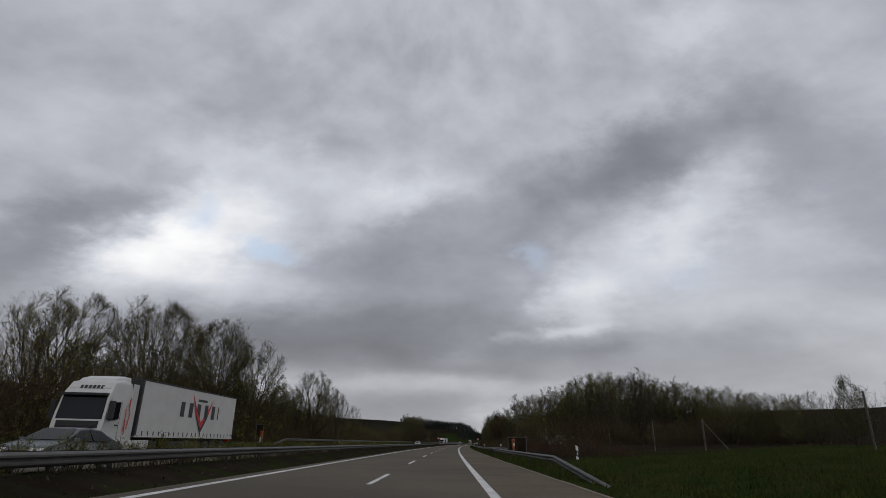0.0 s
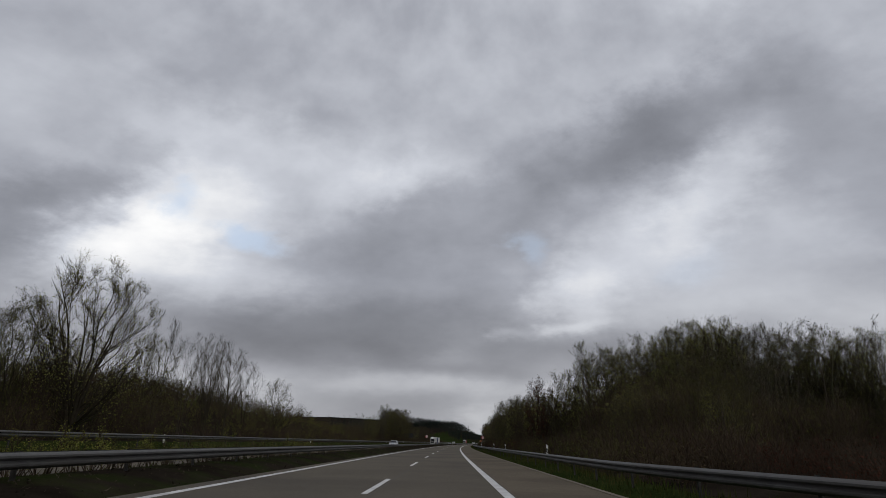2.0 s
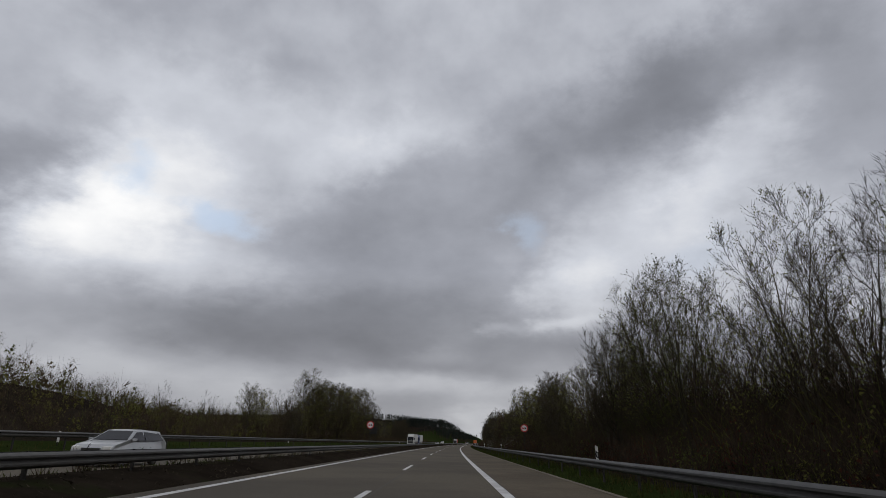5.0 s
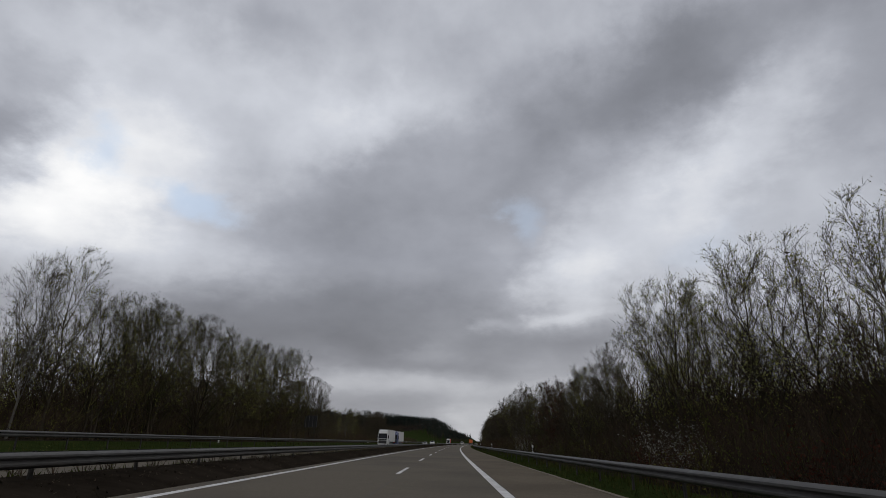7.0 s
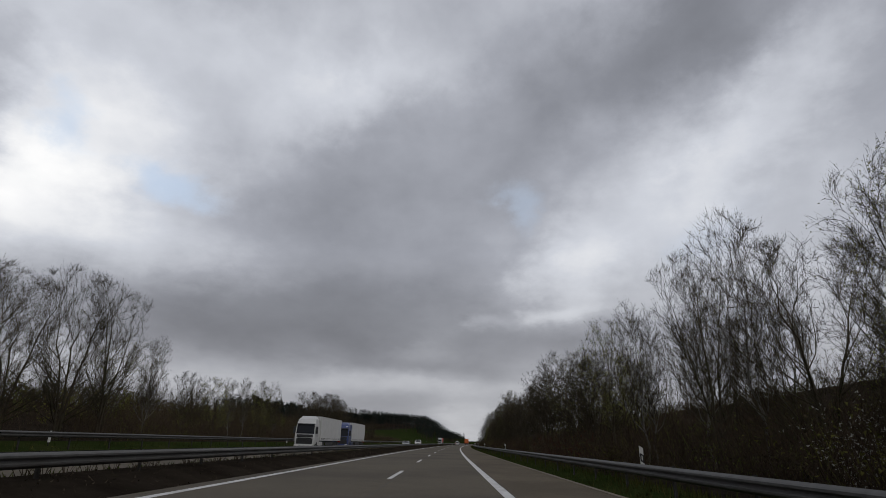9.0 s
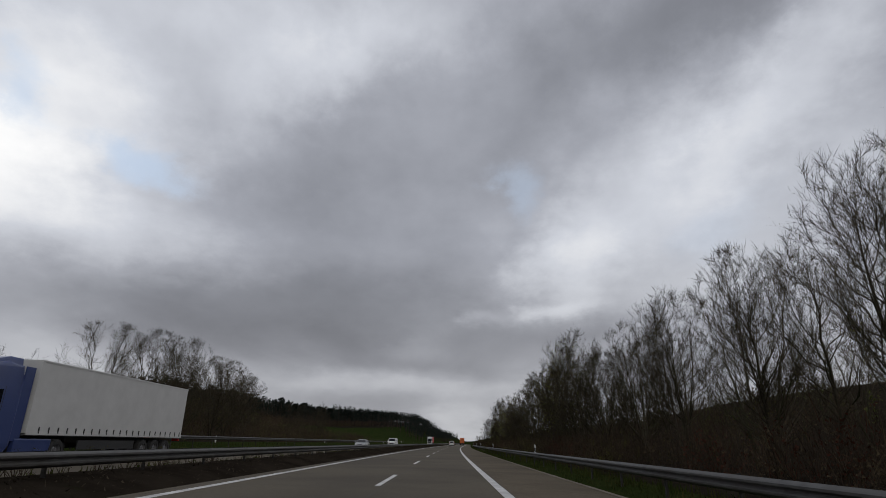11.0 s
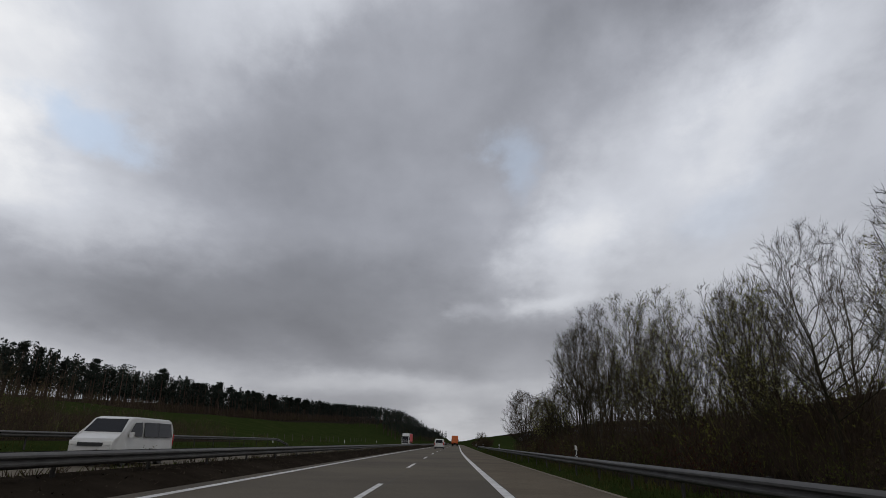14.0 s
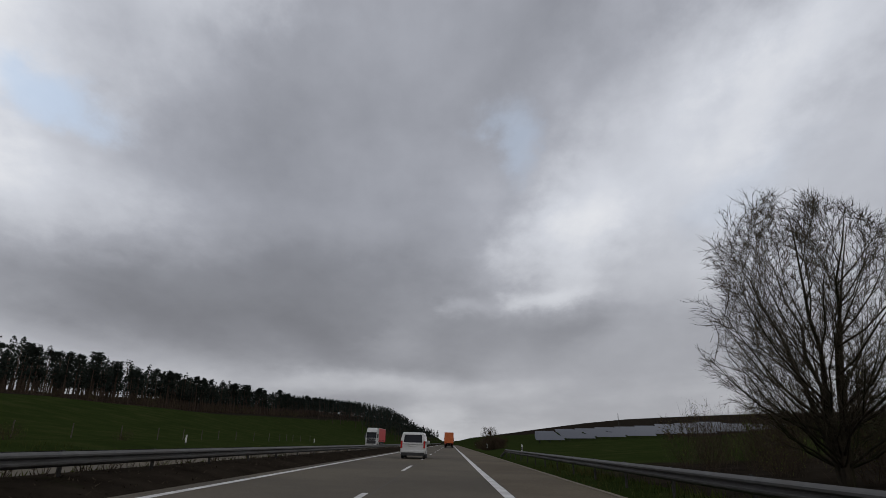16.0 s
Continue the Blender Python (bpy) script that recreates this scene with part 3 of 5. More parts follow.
def bush_shape(seed, height, wide, stems=14, twigs=10, leaves=300, leaf_size=0.1, foot=0.12, core=0, core_size=0.3):
    """The vertices and faces of a bush: its stems, then its twigs and leaves."""
    rng = np.random.default_rng(seed)
    tv, tf, ti, cv, cf, ci, tips = [], [], [], [], [], [], []
    for k in range(stems):
        w, out = rng.uniform(0, 6.28), rng.uniform(0.1, 1.0)
        way = np.array((math.cos(w) * out * wide / height, math.sin(w) * out * wide / height, 1.0))
        base = np.array((math.cos(w), math.sin(w), 0)) * rng.uniform(0, 0.35) * wide + np.array((0, 0, -0.15))
        stem = bent(rng, base, way, height * rng.uniform(0.6, 1.05), 3, 0.12, 0.0)
        tube(tv, tf, ti, stem, [0.018, 0.014, 0.009, 0], 3, 0)
        for n in range(twigs):
            q = rng.uniform(foot, 1.0) * 3
            j = min(int(q), 2)
            p = stem[j] + (stem[j + 1] - stem[j]) * (q - j)
            al = stem[j + 1] - stem[j]
            al /= np.linalg.norm(al)
            e = p + fork(rng, al, rng.uniform(0.3, 1.0)) * height * rng.uniform(0.12, 0.3)
            blade(cv, cf, ci, rng, p, e, 0.009)
            tips.append((p, e))
    for k in range(leaves):
        q, e = tips[rng.integers(len(tips))]
        leaf(cv, cf, ci, rng, q + (e - q) * rng.uniform(0.0, 1.0) + rng.normal(0, 0.08, 3), leaf_size * rng.uniform(0.6, 1.4), 1)
    for k in range(core):
        # the tangle inside, where single leaves no longer show
        w, r, z = rng.uniform(0, 6.28), rng.uniform(0, 1) ** 0.6 * 0.85, rng.uniform(-0.05, 0.78)
        q = np.array((math.cos(w) * r * wide, math.sin(w) * r * wide, z * height * (1.1 - 0.45 * r)))
        d = rng.normal(0, 0.42, 3) + np.array((math.cos(w) * 0.3 * r, math.sin(w) * 0.3 * r, 1.0))
        blade(cv, cf, ci, rng, q, q + d * core_size * rng.uniform(0.8, 2.2), 0.011, 1 if k % 6 == 0 else 0)
    return tv, tf, ti, cv, cf, ci


def make_bush(seed, name, height, wide, leaf_mat=None, **more):
    tv, tf, ti, cv, cf, ci = bush_shape(seed, height, wide, **more)
    thing = new(name)
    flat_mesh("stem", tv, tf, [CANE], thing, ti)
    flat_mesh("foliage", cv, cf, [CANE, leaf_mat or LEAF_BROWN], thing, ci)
    return thing


def bush_stuff(name, label, category, shapes, spots, mats):
    """Many bushes joined into one body. spots: (s, u, scale, turn, shape, leaf slot)."""
    V, F, I, base = [], [], [], 0
    for s, u, k, turn, which, slot in spots:
        tv, tf, ti, cv, cf, ci = shapes[which]
        m = np.array(Matrix.Rotation(turn, 3, "Z")) * k
        p = np.array(at(s, u, land(s, u)))
        for verts, faces, idx, add in ((tv, tf, ti, 0), (cv, cf, ci, 0)):
            V.append(np.array(verts) @ m.T + p)
            F += [tuple(i + base for i in f) for f in faces]
            I += [0 if x == 0 else slot for x in idx]
            base += len(verts)
    return tagged(flat_mesh(name, np.concatenate(V), F, mats, None, I), label, category, kind="stuff")


def make_pine(seed, name, height, detail=1.0, crown=0.45):
    rng = np.random.default_rng(seed)
    tv, tf, ti, cv, cf, ci = [], [], [], [], [], []
    trunk = bent(rng, (0, 0, -0.4), (rng.normal(0, 0.03), rng.normal(0, 0.03), 1), height * 0.97, 6, 0.02, 0.02)
    tube(tv, tf, ti, trunk, [0.2 * (1 - 0.85 * i / 6) for i in range(7)], 5, 0)
    for k in range(int(20 * detail)):
        f = 1 - crown * rng.uniform(0, 1) ** 0.9
        i = min(int(f * 6), 5)
        p = trunk[i] + (trunk[i + 1] - trunk[i]) * (f * 6 - i)
        w = rng.uniform(0, 6.28)
        length = height * (0.07 + 0.26 * (1 - f)) * rng.uniform(0.7, 1.2)
        limb = bent(rng, p, (math.cos(w), math.sin(w), rng.uniform(0.0, 0.6)), length, 2, 0.12, 0.08)
        tube(tv, tf, ti, limb, [0.045, 0.03, 0], 3, 0)
        for n in range(int(16 * detail)):
            q = rng.uniform(0.35, 1.05) * 2
            j = min(int(q), 1)
            c = limb[j] + (limb[j + 1] - limb[j]) * (q - j) + rng.normal(0, 0.26, 3) * np.array((1, 1, 0.5))
            for _ in range(7):
                leaf(cv, cf, ci, rng, c + rng.normal(0, 0.2, 3) * np.array((1, 1, 0.6)), rng.uniform(0.09, 0.2), 0)
    thing = new(name)
    flat_mesh("trunk", tv, tf, [PINE_BARK], thing, ti)
    flat_mesh("crown", cv, cf, [NEEDLE], thing, ci)
    return thing


KINDS, PLANTED = {}, {}


def kind_of(key, maker, label, category, group):
    KINDS[key] = (maker, label, category, group)


def plant(key, s, u, scale=1.0, turn=0.0, tall=1.0, sink=0.0):
    """Sets a plant of that kind on the ground; the first of its kind is built, the others share its meshes."""
    maker, label, category, group = KINDS[key]
    p = at(s, u, land(s, u) - sink)
    m = Matrix.Translation(p) @ Matrix.Rotation(turn, 4, "Z") @ Matrix.Diagonal((scale, scale, scale * tall, 1))
    if key not in PLANTED:
        PLANTED[key] = tagged(maker(), label, category, group)
        PLANTED[key].matrix_basis = m
        return PLANTED[key]
    first, old = PLANTED[key], PLANTED[key].scale.copy()
    made = copy_thing(first, m @ Matrix.Diagonal((1 / old.x, 1 / old.y, 1 / old.z, 1)))
    return made


TREES = "trees along the motorway"
kind_of("bare1", lambda: make_tree(11, "tree", 12, 1, wide=0.25, low=0.26, leaves=700, leaf_size=0.03, leaf_mat=LEAF_OLIVE), "tall bare tree with fine upright twigs in early spring", "tree", TREES)
kind_of("bare2", lambda: make_tree(12, "tree", 12, 3, wide=0.29, low=0.18, limbs=26, leaves=900, leaf_size=0.03, up=0.4, leaf_mat=LEAF_OLIVE), "several-stemmed bare tree with thin upright branches", "tree", TREES)
kind_of("bare3", lambda: make_tree(22, "tree", 12, 2, wide=0.3, low=0.28, limbs=25, leaves=700, leaf_size=0.03, leaf_mat=LEAF_BROWN, up=0.4, rough=0.16), "bare alder with two leaning stems and ascending branches", "tree", TREES)
kind_of("bud1", lambda: make_tree(13, "tree", 12, 1, wide=0.29, low=0.2, leaves=4600, leaf_size=0.045, up=0.4), "dark-barked tree with fresh yellow-green spring buds", "tree", TREES)
kind_of("bud2", lambda: make_tree(14, "tree", 12, 3, wide=0.31, low=0.15, limbs=26, leaves=4800, leaf_size=0.045, up=0.4), "several-stemmed tree with young green leaves", "tree", TREES)
kind_of("bud3", lambda: make_tree(15, "tree", 12, 4, wide=0.33, low=0.08, limbs=28, leaves=6000, leaf_size=0.055, up=0.35, leaf_mat=LEAF_DARK), "leafy dark-green tree standing in the roadside wood", "tree", TREES)
kind_of("willow", lambda: make_tree(16, "willow_tree", 12, 6, wide=0.42, low=0.1, limbs=56, mids=9, twigs=9, leaves=7500, leaf_size=0.045, girth=0.17, up=0.5), "broad round willow with many stems and first leaves", "tree", TREES)
kind_of("birch", lambda: make_tree(17, "birch_tree", 12, 1, wide=0.2, low=0.25, limbs=22, leaves=700, leaf_size=0.035, bark=BARK_PALE, girth=0.09), "slender birch with a pale trunk and fine twigs", "tree", TREES)
kind_of("thin", lambda: make_tree(18, "tree", 12, 5, wide=0.22, low=0.3, limbs=20, mids=7, twigs=6, sprigs=2, leaves=60, leaf_size=0.03, girth=0.07, up=0.9), "clump of thin bare upright stems", "tree", TREES)
kind_of("round1", lambda: make_tree(51, "tree", 12, 3, wide=0.38, low=0.12, limbs=40, mids=9, leaves=1500, leaf_size=0.033, fine=0.009, girth=0.15, up=0.3, leaf_mat=LEAF_OLIVE), "broad round-crowned tree with fine bare twigs and first buds", "tree", TREES)
kind_of("round2", lambda: make_tree(52, "tree", 12, 2, wide=0.31, low=0.16, limbs=34, leaves=4000, leaf_size=0.04, fine=0.009, girth=0.14, up=0.3, rough=0.15), "egg-shaped tree with fine twigs in the first green", "tree", TREES)
kind_of("copper", lambda: make_tree(19, "tree", 12, 2, wide=0.27, low=0.08, limbs=24, leaves=6500, leaf_size=0.062, leaf_mat=LEAF_COPPER, up=0.7), "tree still holding withered red-brown leaves", "tree", TREES)
kind_of("lone", lambda: make_tree(20, "tree", 12, 5, wide=0.4, low=0.1, limbs=80, mids=10, twigs=9, sprigs=3, leaves=30, girth=0.17, up=0.15, fine=0.0115, spread=1.15), "broad bare roadside tree with a fine fan of branches", "tree", TREES)
SHRUBS = "undergrowth beside the motorway"
kind_of("bramble1", lambda: make_bush(31, "bush", 2.6, 2.2, twigs=14, leaves=420, leaf_size=0.06, core=420, core_size=0.36), "dense brown thicket of bramble and saplings", "bush", SHRUBS)
kind_of("bramble2", lambda: make_bush(32, "bush", 2.4, 2.6, LEAF_DARK, twigs=14, leaves=360, leaf_size=0.06, core=420, core_size=0.36), "dark green undergrowth beneath the trees", "bush", SHRUBS)
kind_of("bramble3", lambda: make_bush(33, "bush", 2.6, 2.4, LEAF_OLIVE, twigs=14, leaves=360, leaf_size=0.06, core=420, core_size=0.36), "undergrowth with fresh green leaves", "bush", SHRUBS)
kind_of("redbush", lambda: make_bush(34, "bush", 2.6, 2.4, LEAF_COPPER, twigs=14, leaves=360, leaf_size=0.06, core=420, core_size=0.36), "reddish-brown thicket at the edge of the wood", "bush", SHRUBS)
kind_of("blossom", lambda: make_bush(35, "blossoming_bush", 3.4, 2.4, BLOSSOM, stems=18, twigs=14, leaves=700, leaf_size=0.05), "blackthorn bush in white blossom", "bush", SHRUBS)
HEDGE = "shrubs in the central reserve"
kind_of("sprout", lambda: make_bush(39, "bush", 1.1, 1.0, LEAF, stems=12, twigs=12, leaves=900, leaf_size=0.035), "small yellow-green bush just coming into leaf", "bush", SHRUBS)
kind_of("median1", lambda: make_bush(36, "shrub", 1.0, 0.8, LEAF_DARK, stems=9, twigs=16, leaves=900, leaf_size=0.02, foot=0.55), "low green shrub planted in the central reserve", "shrub", HEDGE)
kind_of("median2", lambda: make_bush(37, "shrub", 1.0, 0.85, LEAF, stems=9, twigs=16, leaves=900, leaf_size=0.02, foot=0.55), "low yellow-green shrub planted in the central reserve", "shrub", HEDGE)
kind_of("median3", lambda: make_bush(38, "shrub", 1.0, 0.8, YELLOW, stems=9, twigs=16, leaves=900, leaf_size=0.02, foot=0.55), "low shrub with yellow blossom in the central reserve", "shrub", HEDGE)
PINES = "pines at the forest edge"
kind_of("pine1", lambda: make_pine(41, "pine_tree", 12), "tall pine with a bare trunk and dark crown", "tree", PINES)
kind_of("pine2", lambda: make_pine(42, "pine_tree", 12, crown=0.6), "tall dark pine at the forest edge", "tree", PINES)
kind_of("pine3", lambda: make_pine(43, "pine_tree", 12, crown=0.35), "slim pine with a small flat crown", "tree", PINES)

rnd = random.Random(5)


def row(keys, s0, s1, u0, u1, step, h0, h1, sink=0.0):
    """A loose row of trees, 12 m high at scale 1."""
    s = s0
    while s < s1:
        h = rnd.uniform(h0, h1) / 12.0
        plant(rnd.choice(keys), s + rnd.uniform(-0.4, 0.4) * step, rnd.uniform(u0, u1), h, rnd.uniform(0, 6.28), rnd.uniform(0.9, 1.12), sink)
        s += step * rnd.uniform(0.7, 1.3)


# right of the road: woods behind a meadow, then a belt of trees close to the barrier
row(["bud1", "bud3", "round2", "bud2"], 82, 150, 56, 66, 3.6, 8.2, 9.8)
row(["bud3", "willow", "bud2", "willow"], 112, 151, 14.5, 19, 2.0, 4.4, 5.8)
row(["bud1", "round2", "bud2"], 137, 148, 15, 17.5, 3.0, 11.0, 12.2)
row(["bud1", "round2", "bud2", "bare2", "bud3"], 145, 178, 13.2, 16.4, 2.7, 6.8, 8.0)
row(["bud1", "bare2", "bud2", "round2", "bud3"], 178, 240, 11.8, 16, 2.4, 8.6, 10.2)
row(["round2", "bare2", "bud2", "bare3", "bud1"], 240, 261, 12, 16, 3.0, 8.0, 9.2)
row(["round2", "bud2", "bud1"], 262, 281, 12.4, 16, 2.7, 8.2, 9.4)
plant("bare1", 268, 13.2, 0.87, 2.2)
row(["round2", "bare2", "bud2", "bare3", "bud1"], 282, 296, 12, 16, 3.0, 8.8, 9.8)
row(["round2", "bud1", "bud2"], 297, 308, 12.5, 16.5, 2.6, 9.2, 10.4)
row(["bare2", "round1", "bud1", "bare3"], 309, 345, 11.8, 16, 3.1, 7.4, 8.6)
row(["round2", "round1", "bud1", "birch"], 346, 356, 11.8, 16, 3.0, 7.8, 9)
row(["round2", "round1", "bud1", "birch", "bare2"], 357, 405, 11.8, 16, 3.3, 8.8, 10.2)
row(["bare1", "bare3", "round1", "bare2"], 405, 455, 11.8, 16, 3.4, 9.5, 11)
row(["round1", "bare3", "round2", "bare2"], 455, 471, 13, 16, 4.2, 8.5, 9.8)
row(["round1", "bare3", "round2", "bare2"], 472, 483, 12.5, 16, 4.6, 10, 11.5)
row(["round2", "bud1"], 484, 492, 12.8, 15, 4.0, 12, 13)
row(["bare3", "bare2"], 493, 500, 12.5, 15, 3.0, 10.5, 11.5)
row(["round1", "bare1", "round2"], 500, 508, 12.5, 16, 3.6, 10.4, 11.6)
plant("round1", 530, 14.5, 0.96, 0.6)
plant("round1", 477, 13.6, 0.98, 2.6)
row(["bare2", "bare3"], 531, 545, 13, 16, 3.4, 8.5, 9.8)
row(["bare2", "bare3", "thin", "bud1"], 545, 572, 11.8, 16, 2.6, 8.0, 9.3)
row(["bare2", "bare3", "thin", "bud1", "bud2"], 577, 591, 11.8, 16, 2.0, 10.5, 13)
row(["bare2", "bare3", "bud1"], 593, 614, 11.5, 15, 2.6, 7.0, 8.6)
wood = random.Random(23)
for _i in range(54):
    # the edge of the wood runs back from the roadside and round a meadow
    _f = _i / 24 if _i < 24 else (_i - 24) / 30
    _s, _u, _h = (142 + 30 * _f, 19 + 29 * _f, 12.6 + 9.4 * _f) if _i < 24 else (172 - 46 * _f, 49 + 27 * _f, 20.5 - 10.8 * _f)
    plant(rnd.choice(["bud1", "round2", "bud2", "bare3", "round2"]), _s + rnd.uniform(0, 8), _u, _h * rnd.uniform(0.86, 1.04) / 12, _i * 1.7)
    plant(wood.choice(["bud3", "bud3", "willow", "round2"]), _s - wood.uniform(1, 7), _u - wood.uniform(0, 3), _h * wood.uniform(0.5, 0.7) / 12, _i * 2.3)
    plant(wood.choice(["bramble1", "bramble2", "bramble3"]), _s - wood.uniform(5, 9), _u - wood.uniform(0, 4), wood.uniform(1.0, 1.5), _i * 0.9)
for _i in range(22):
    plant(wood.choice(["bud3", "bud3", "round2", "bud2"]), 62 + 2.9 * _i, wood.uniform(-43, -37), wood.uniform(8.5, 11) / 12, _i * 1.1)
plant("lone", 621, 11.5, 0.77, 1.0)
plant("copper", 151.5, 11.2, 0.77, 0.3)
plant("bud1", 147, 14.0, 0.82, 0.7)
plant("round2", 171.4, 14.0, 0.78, 0.5)
plant("bud1", 168.4, 13.6, 0.72, 2.1)
plant("sprout", 507.6, 7.6, 0.95, 0.2)
plant("copper", 331, 11.8, 0.68, 1.3)
plant("bare1", 60, 19.5, 0.7, 1.3)
plant("blossom", 75, 13.6, 0.85, 0.4)

# left of the road: willows, loose trees and scrub behind the oncoming carriageway
for _s, _u, _h in ((36, -36, 8), (46, -33, 11.5), (54, -36, 14), (63, -33, 15.5), (71, -36, 16.5), (79, -32, 16.5), (87, -35, 17), (94, -32, 15.5)):
    plant("willow", _s, _u, _h / 12, _s * 0.7)
plant("willow", 119, -28.2, 1.16, 2.0)
row(["bud2", "round2", "bud3"], 102, 116, -36, -30, 2.2, 8.8, 10.2)
row(["bud2", "round2", "bud1"], 124, 134, -36, -30, 2.6, 8.5, 9.8)
row(["thin", "thin", "bare1"], 134, 164, -33, -28, 4.2, 10.5, 12.2)
plant("round2", 177, -30.5, 0.82, 0.4)
row(["round2", "bud2", "bare2", "bud1"], 270, 302, -31, -27, 3.6, 6.2, 7.6)
row(["round2", "bud2", "birch", "bud1"], 304, 318, -31, -27, 3.2, 10, 13)
row(["round2", "bud2", "bud3", "round1"], 316, 368, -31, -27, 3.2, 12.5, 14.8)
row(["bare2", "round1"], 374, 388, -31, -28, 3.4, 11.5, 13)
row(["bare2", "bud2", "birch"], 392, 440, -33, -28, 4.5, 7, 9.5)
row(["round1", "bare2", "round1"], 468, 507, -34, -28, 3.8, 9.5, 11)
row(["thin", "bare2"], 548, 566, -62, -54, 3.5, 10, 12)
row(["thin", "bare2"], 534, 552, -34, -29, 4.0, 6.5, 8.5)


# undergrowth
def thicket(keys, s0, s1, u0, u1, step, h0, h1):
    s = s0
    while s < s1:
        plant(rnd.choice(keys), s, rnd.uniform(u0, u1), rnd.uniform(h0, h1) / 2.5, rnd.uniform(0, 6.28), rnd.uniform(0.85, 1.2))
        s += step * rnd.uniform(0.7, 1.3)


thicket(["redbush", "redbush", "bramble1"], 52, 114, 11.5, 15.5, 1.6, 1.1, 1.7)
thicket(["bramble1", "bramble2", "bramble3", "redbush"], 100, 612, 9.0, 11.5, 3.2, 1.6, 2.6)
for _s, _u in ((290, 9.8), (293, 10.6), (343, 9.8), (346, 10.5), (355, 11.2)):
    plant("blossom", _s, _u, 0.8, _s)
thicket(["median1", "median2", "median1", "median3"], -5, 120, -10.5, -9.9, 1.5, 2.2, 2.7)


def undergrowth():
    low = [bush_shape(60 + i, 2.5, 2.4, 7, 7, 60, 0.05, core=330, core_size=0.36) for i in range(4)]
    tall = [bush_shape(70 + i, 5.0, 2.3, 9, 11, 120, 0.06, 0.08, core=320, core_size=0.5) for i in range(5)]
    spots, high = [], []

    def strew(into, s0, s1, u0, u1, n, k0, k1, slots, kinds, edge=0.0):
        for _ in range(n):
            u = rnd.uniform(u0, u1)
            into.append((rnd.uniform(s0 + edge * (u - u0), s1), u, rnd.uniform(k0, k1), rnd.uniform(0, 6.28), rnd.randrange(kinds), rnd.choice(slots)))

    brown = (1, 1, 2, 4)
    strew(spots, 100, 612, 11.0, 15, 220, 0.9, 1.3, brown, 4)
    strew(spots, 54, 116, 12, 19, 60, 0.5, 0.8, (3, 3, 1), 4, 0.5)
    strew(spots, 0, 600, -30, -26.8, 200, 0.8, 1.2, brown, 4)
    strew(spots, 420, 606, -80, -31, 120, 1.0, 1.7, (1, 1, 2), 4)
    strew(spots, 240, 640, 22, 60, 170, 1.0, 1.7, (1, 1, 2), 4)
    strew(spots, 240, 640, 60, 90, 50, 1.2, 2.0, (1, 1, 2), 4)
    olive = (1, 4, 4, 2)
    strew(high, 124, 152, 19, 46, 34, 0.8, 1.3, (1, 4, 2), 5, 0.7)
    strew(high, 120, 168, 40, 84, 150, 0.9, 1.4, (4, 1, 2, 2), 5)
    strew(high, 114, 150, 13.5, 18, 32, 0.9, 1.35, (4, 4, 2, 1), 5)
    strew(high, 124, 165, 16, 40, 74, 1.1, 1.6, (4, 4, 2, 1), 5, 0.6)
    strew(high, 150, 245, 13, 22, 130, 1.0, 1.5, (1, 1, 4, 2), 5)
    strew(high, 240, 285, 13.5, 22, 48, 1.1, 1.6, (1, 1, 4, 2), 5)
    strew(high, 285, 330, 13.5, 22, 46, 1.0, 1.5, (1, 1, 4, 2), 5)
    strew(high, 330, 420, 13.5, 22, 55, 0.7, 1.1, (1, 1, 4, 2), 5)
    strew(high, 609, 640, 11.5, 30, 60, 0.5, 0.8, (1, 1, 2), 5)
    strew(high, 500, 612, 12.5, 17, 66, 0.65, 1.05, (1, 1, 4), 5)
    strew(high, 420, 610, 14, 22, 60, 0.5, 0.75, (1, 1, 2), 5)
    strew(high, -5, 100, -38, -28, 170, 1.0, 1.75, olive, 5)
    strew(high, 100, 134, -38, -28, 40, 0.9, 1.3, olive, 5)
    strew(high, 134, 166, -44, -28.5, 34, 0.7, 1.0, olive, 5)
    strew(high, 166, 268, -44, -28.5, 95, 0.42, 0.72, olive, 5)
    strew(high, 140, 460, -80, -44, 200, 0.75, 1.15, (2, 4, 1, 2), 5)
    strew(high, 268, 304, -36, -28.5, 36, 0.75, 1.05, (4, 4, 1), 5)
    strew(high, 304, 366, -36, -28.5, 75, 1.2, 1.9, (4, 4, 1), 5)
    strew(high, 440, 606, -90, -46, 105, 0.8, 1.3, (1, 4, 1), 5)
    strew(high, 596, 960, -93, -84, 190, 0.5, 0.85, (1, 2, 1), 5)
    strew(high, 366, 560, -46, -29, 100, 0.6, 0.95, (1, 1, 4), 5)
    scrub = [bush_shape(110 + i, 4.6, 2.9, 4, 6, 130, 0.17, 0.15, core=70, core_size=0.6) for i in range(5)]
    slope = []
    strew(slope, 128, 470, -122, -42, 560, 0.75, 1.2, (2, 4, 1, 2), 5)
    strew(slope, 470, 606, -100, -40, 120, 0.7, 1.1, (1, 1, 2), 5)
    strew(slope, 240, 690, 28, 135, 420, 0.55, 0.95, (1, 1, 2), 5)
    strew(slope, 132, 276, -43, -27.6, 300, 0.32, 0.6, (2, 4, 1, 4), 5)
    strew(slope, 18, 100, -37, -27.8, 110, 0.7, 1.2, (2, 1, 2), 5)
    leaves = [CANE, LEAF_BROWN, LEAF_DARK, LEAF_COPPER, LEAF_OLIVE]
    bush_stuff("scrub", "dark scrub covering the slopes behind the roadside trees", "scrub", scrub, slope, leaves)
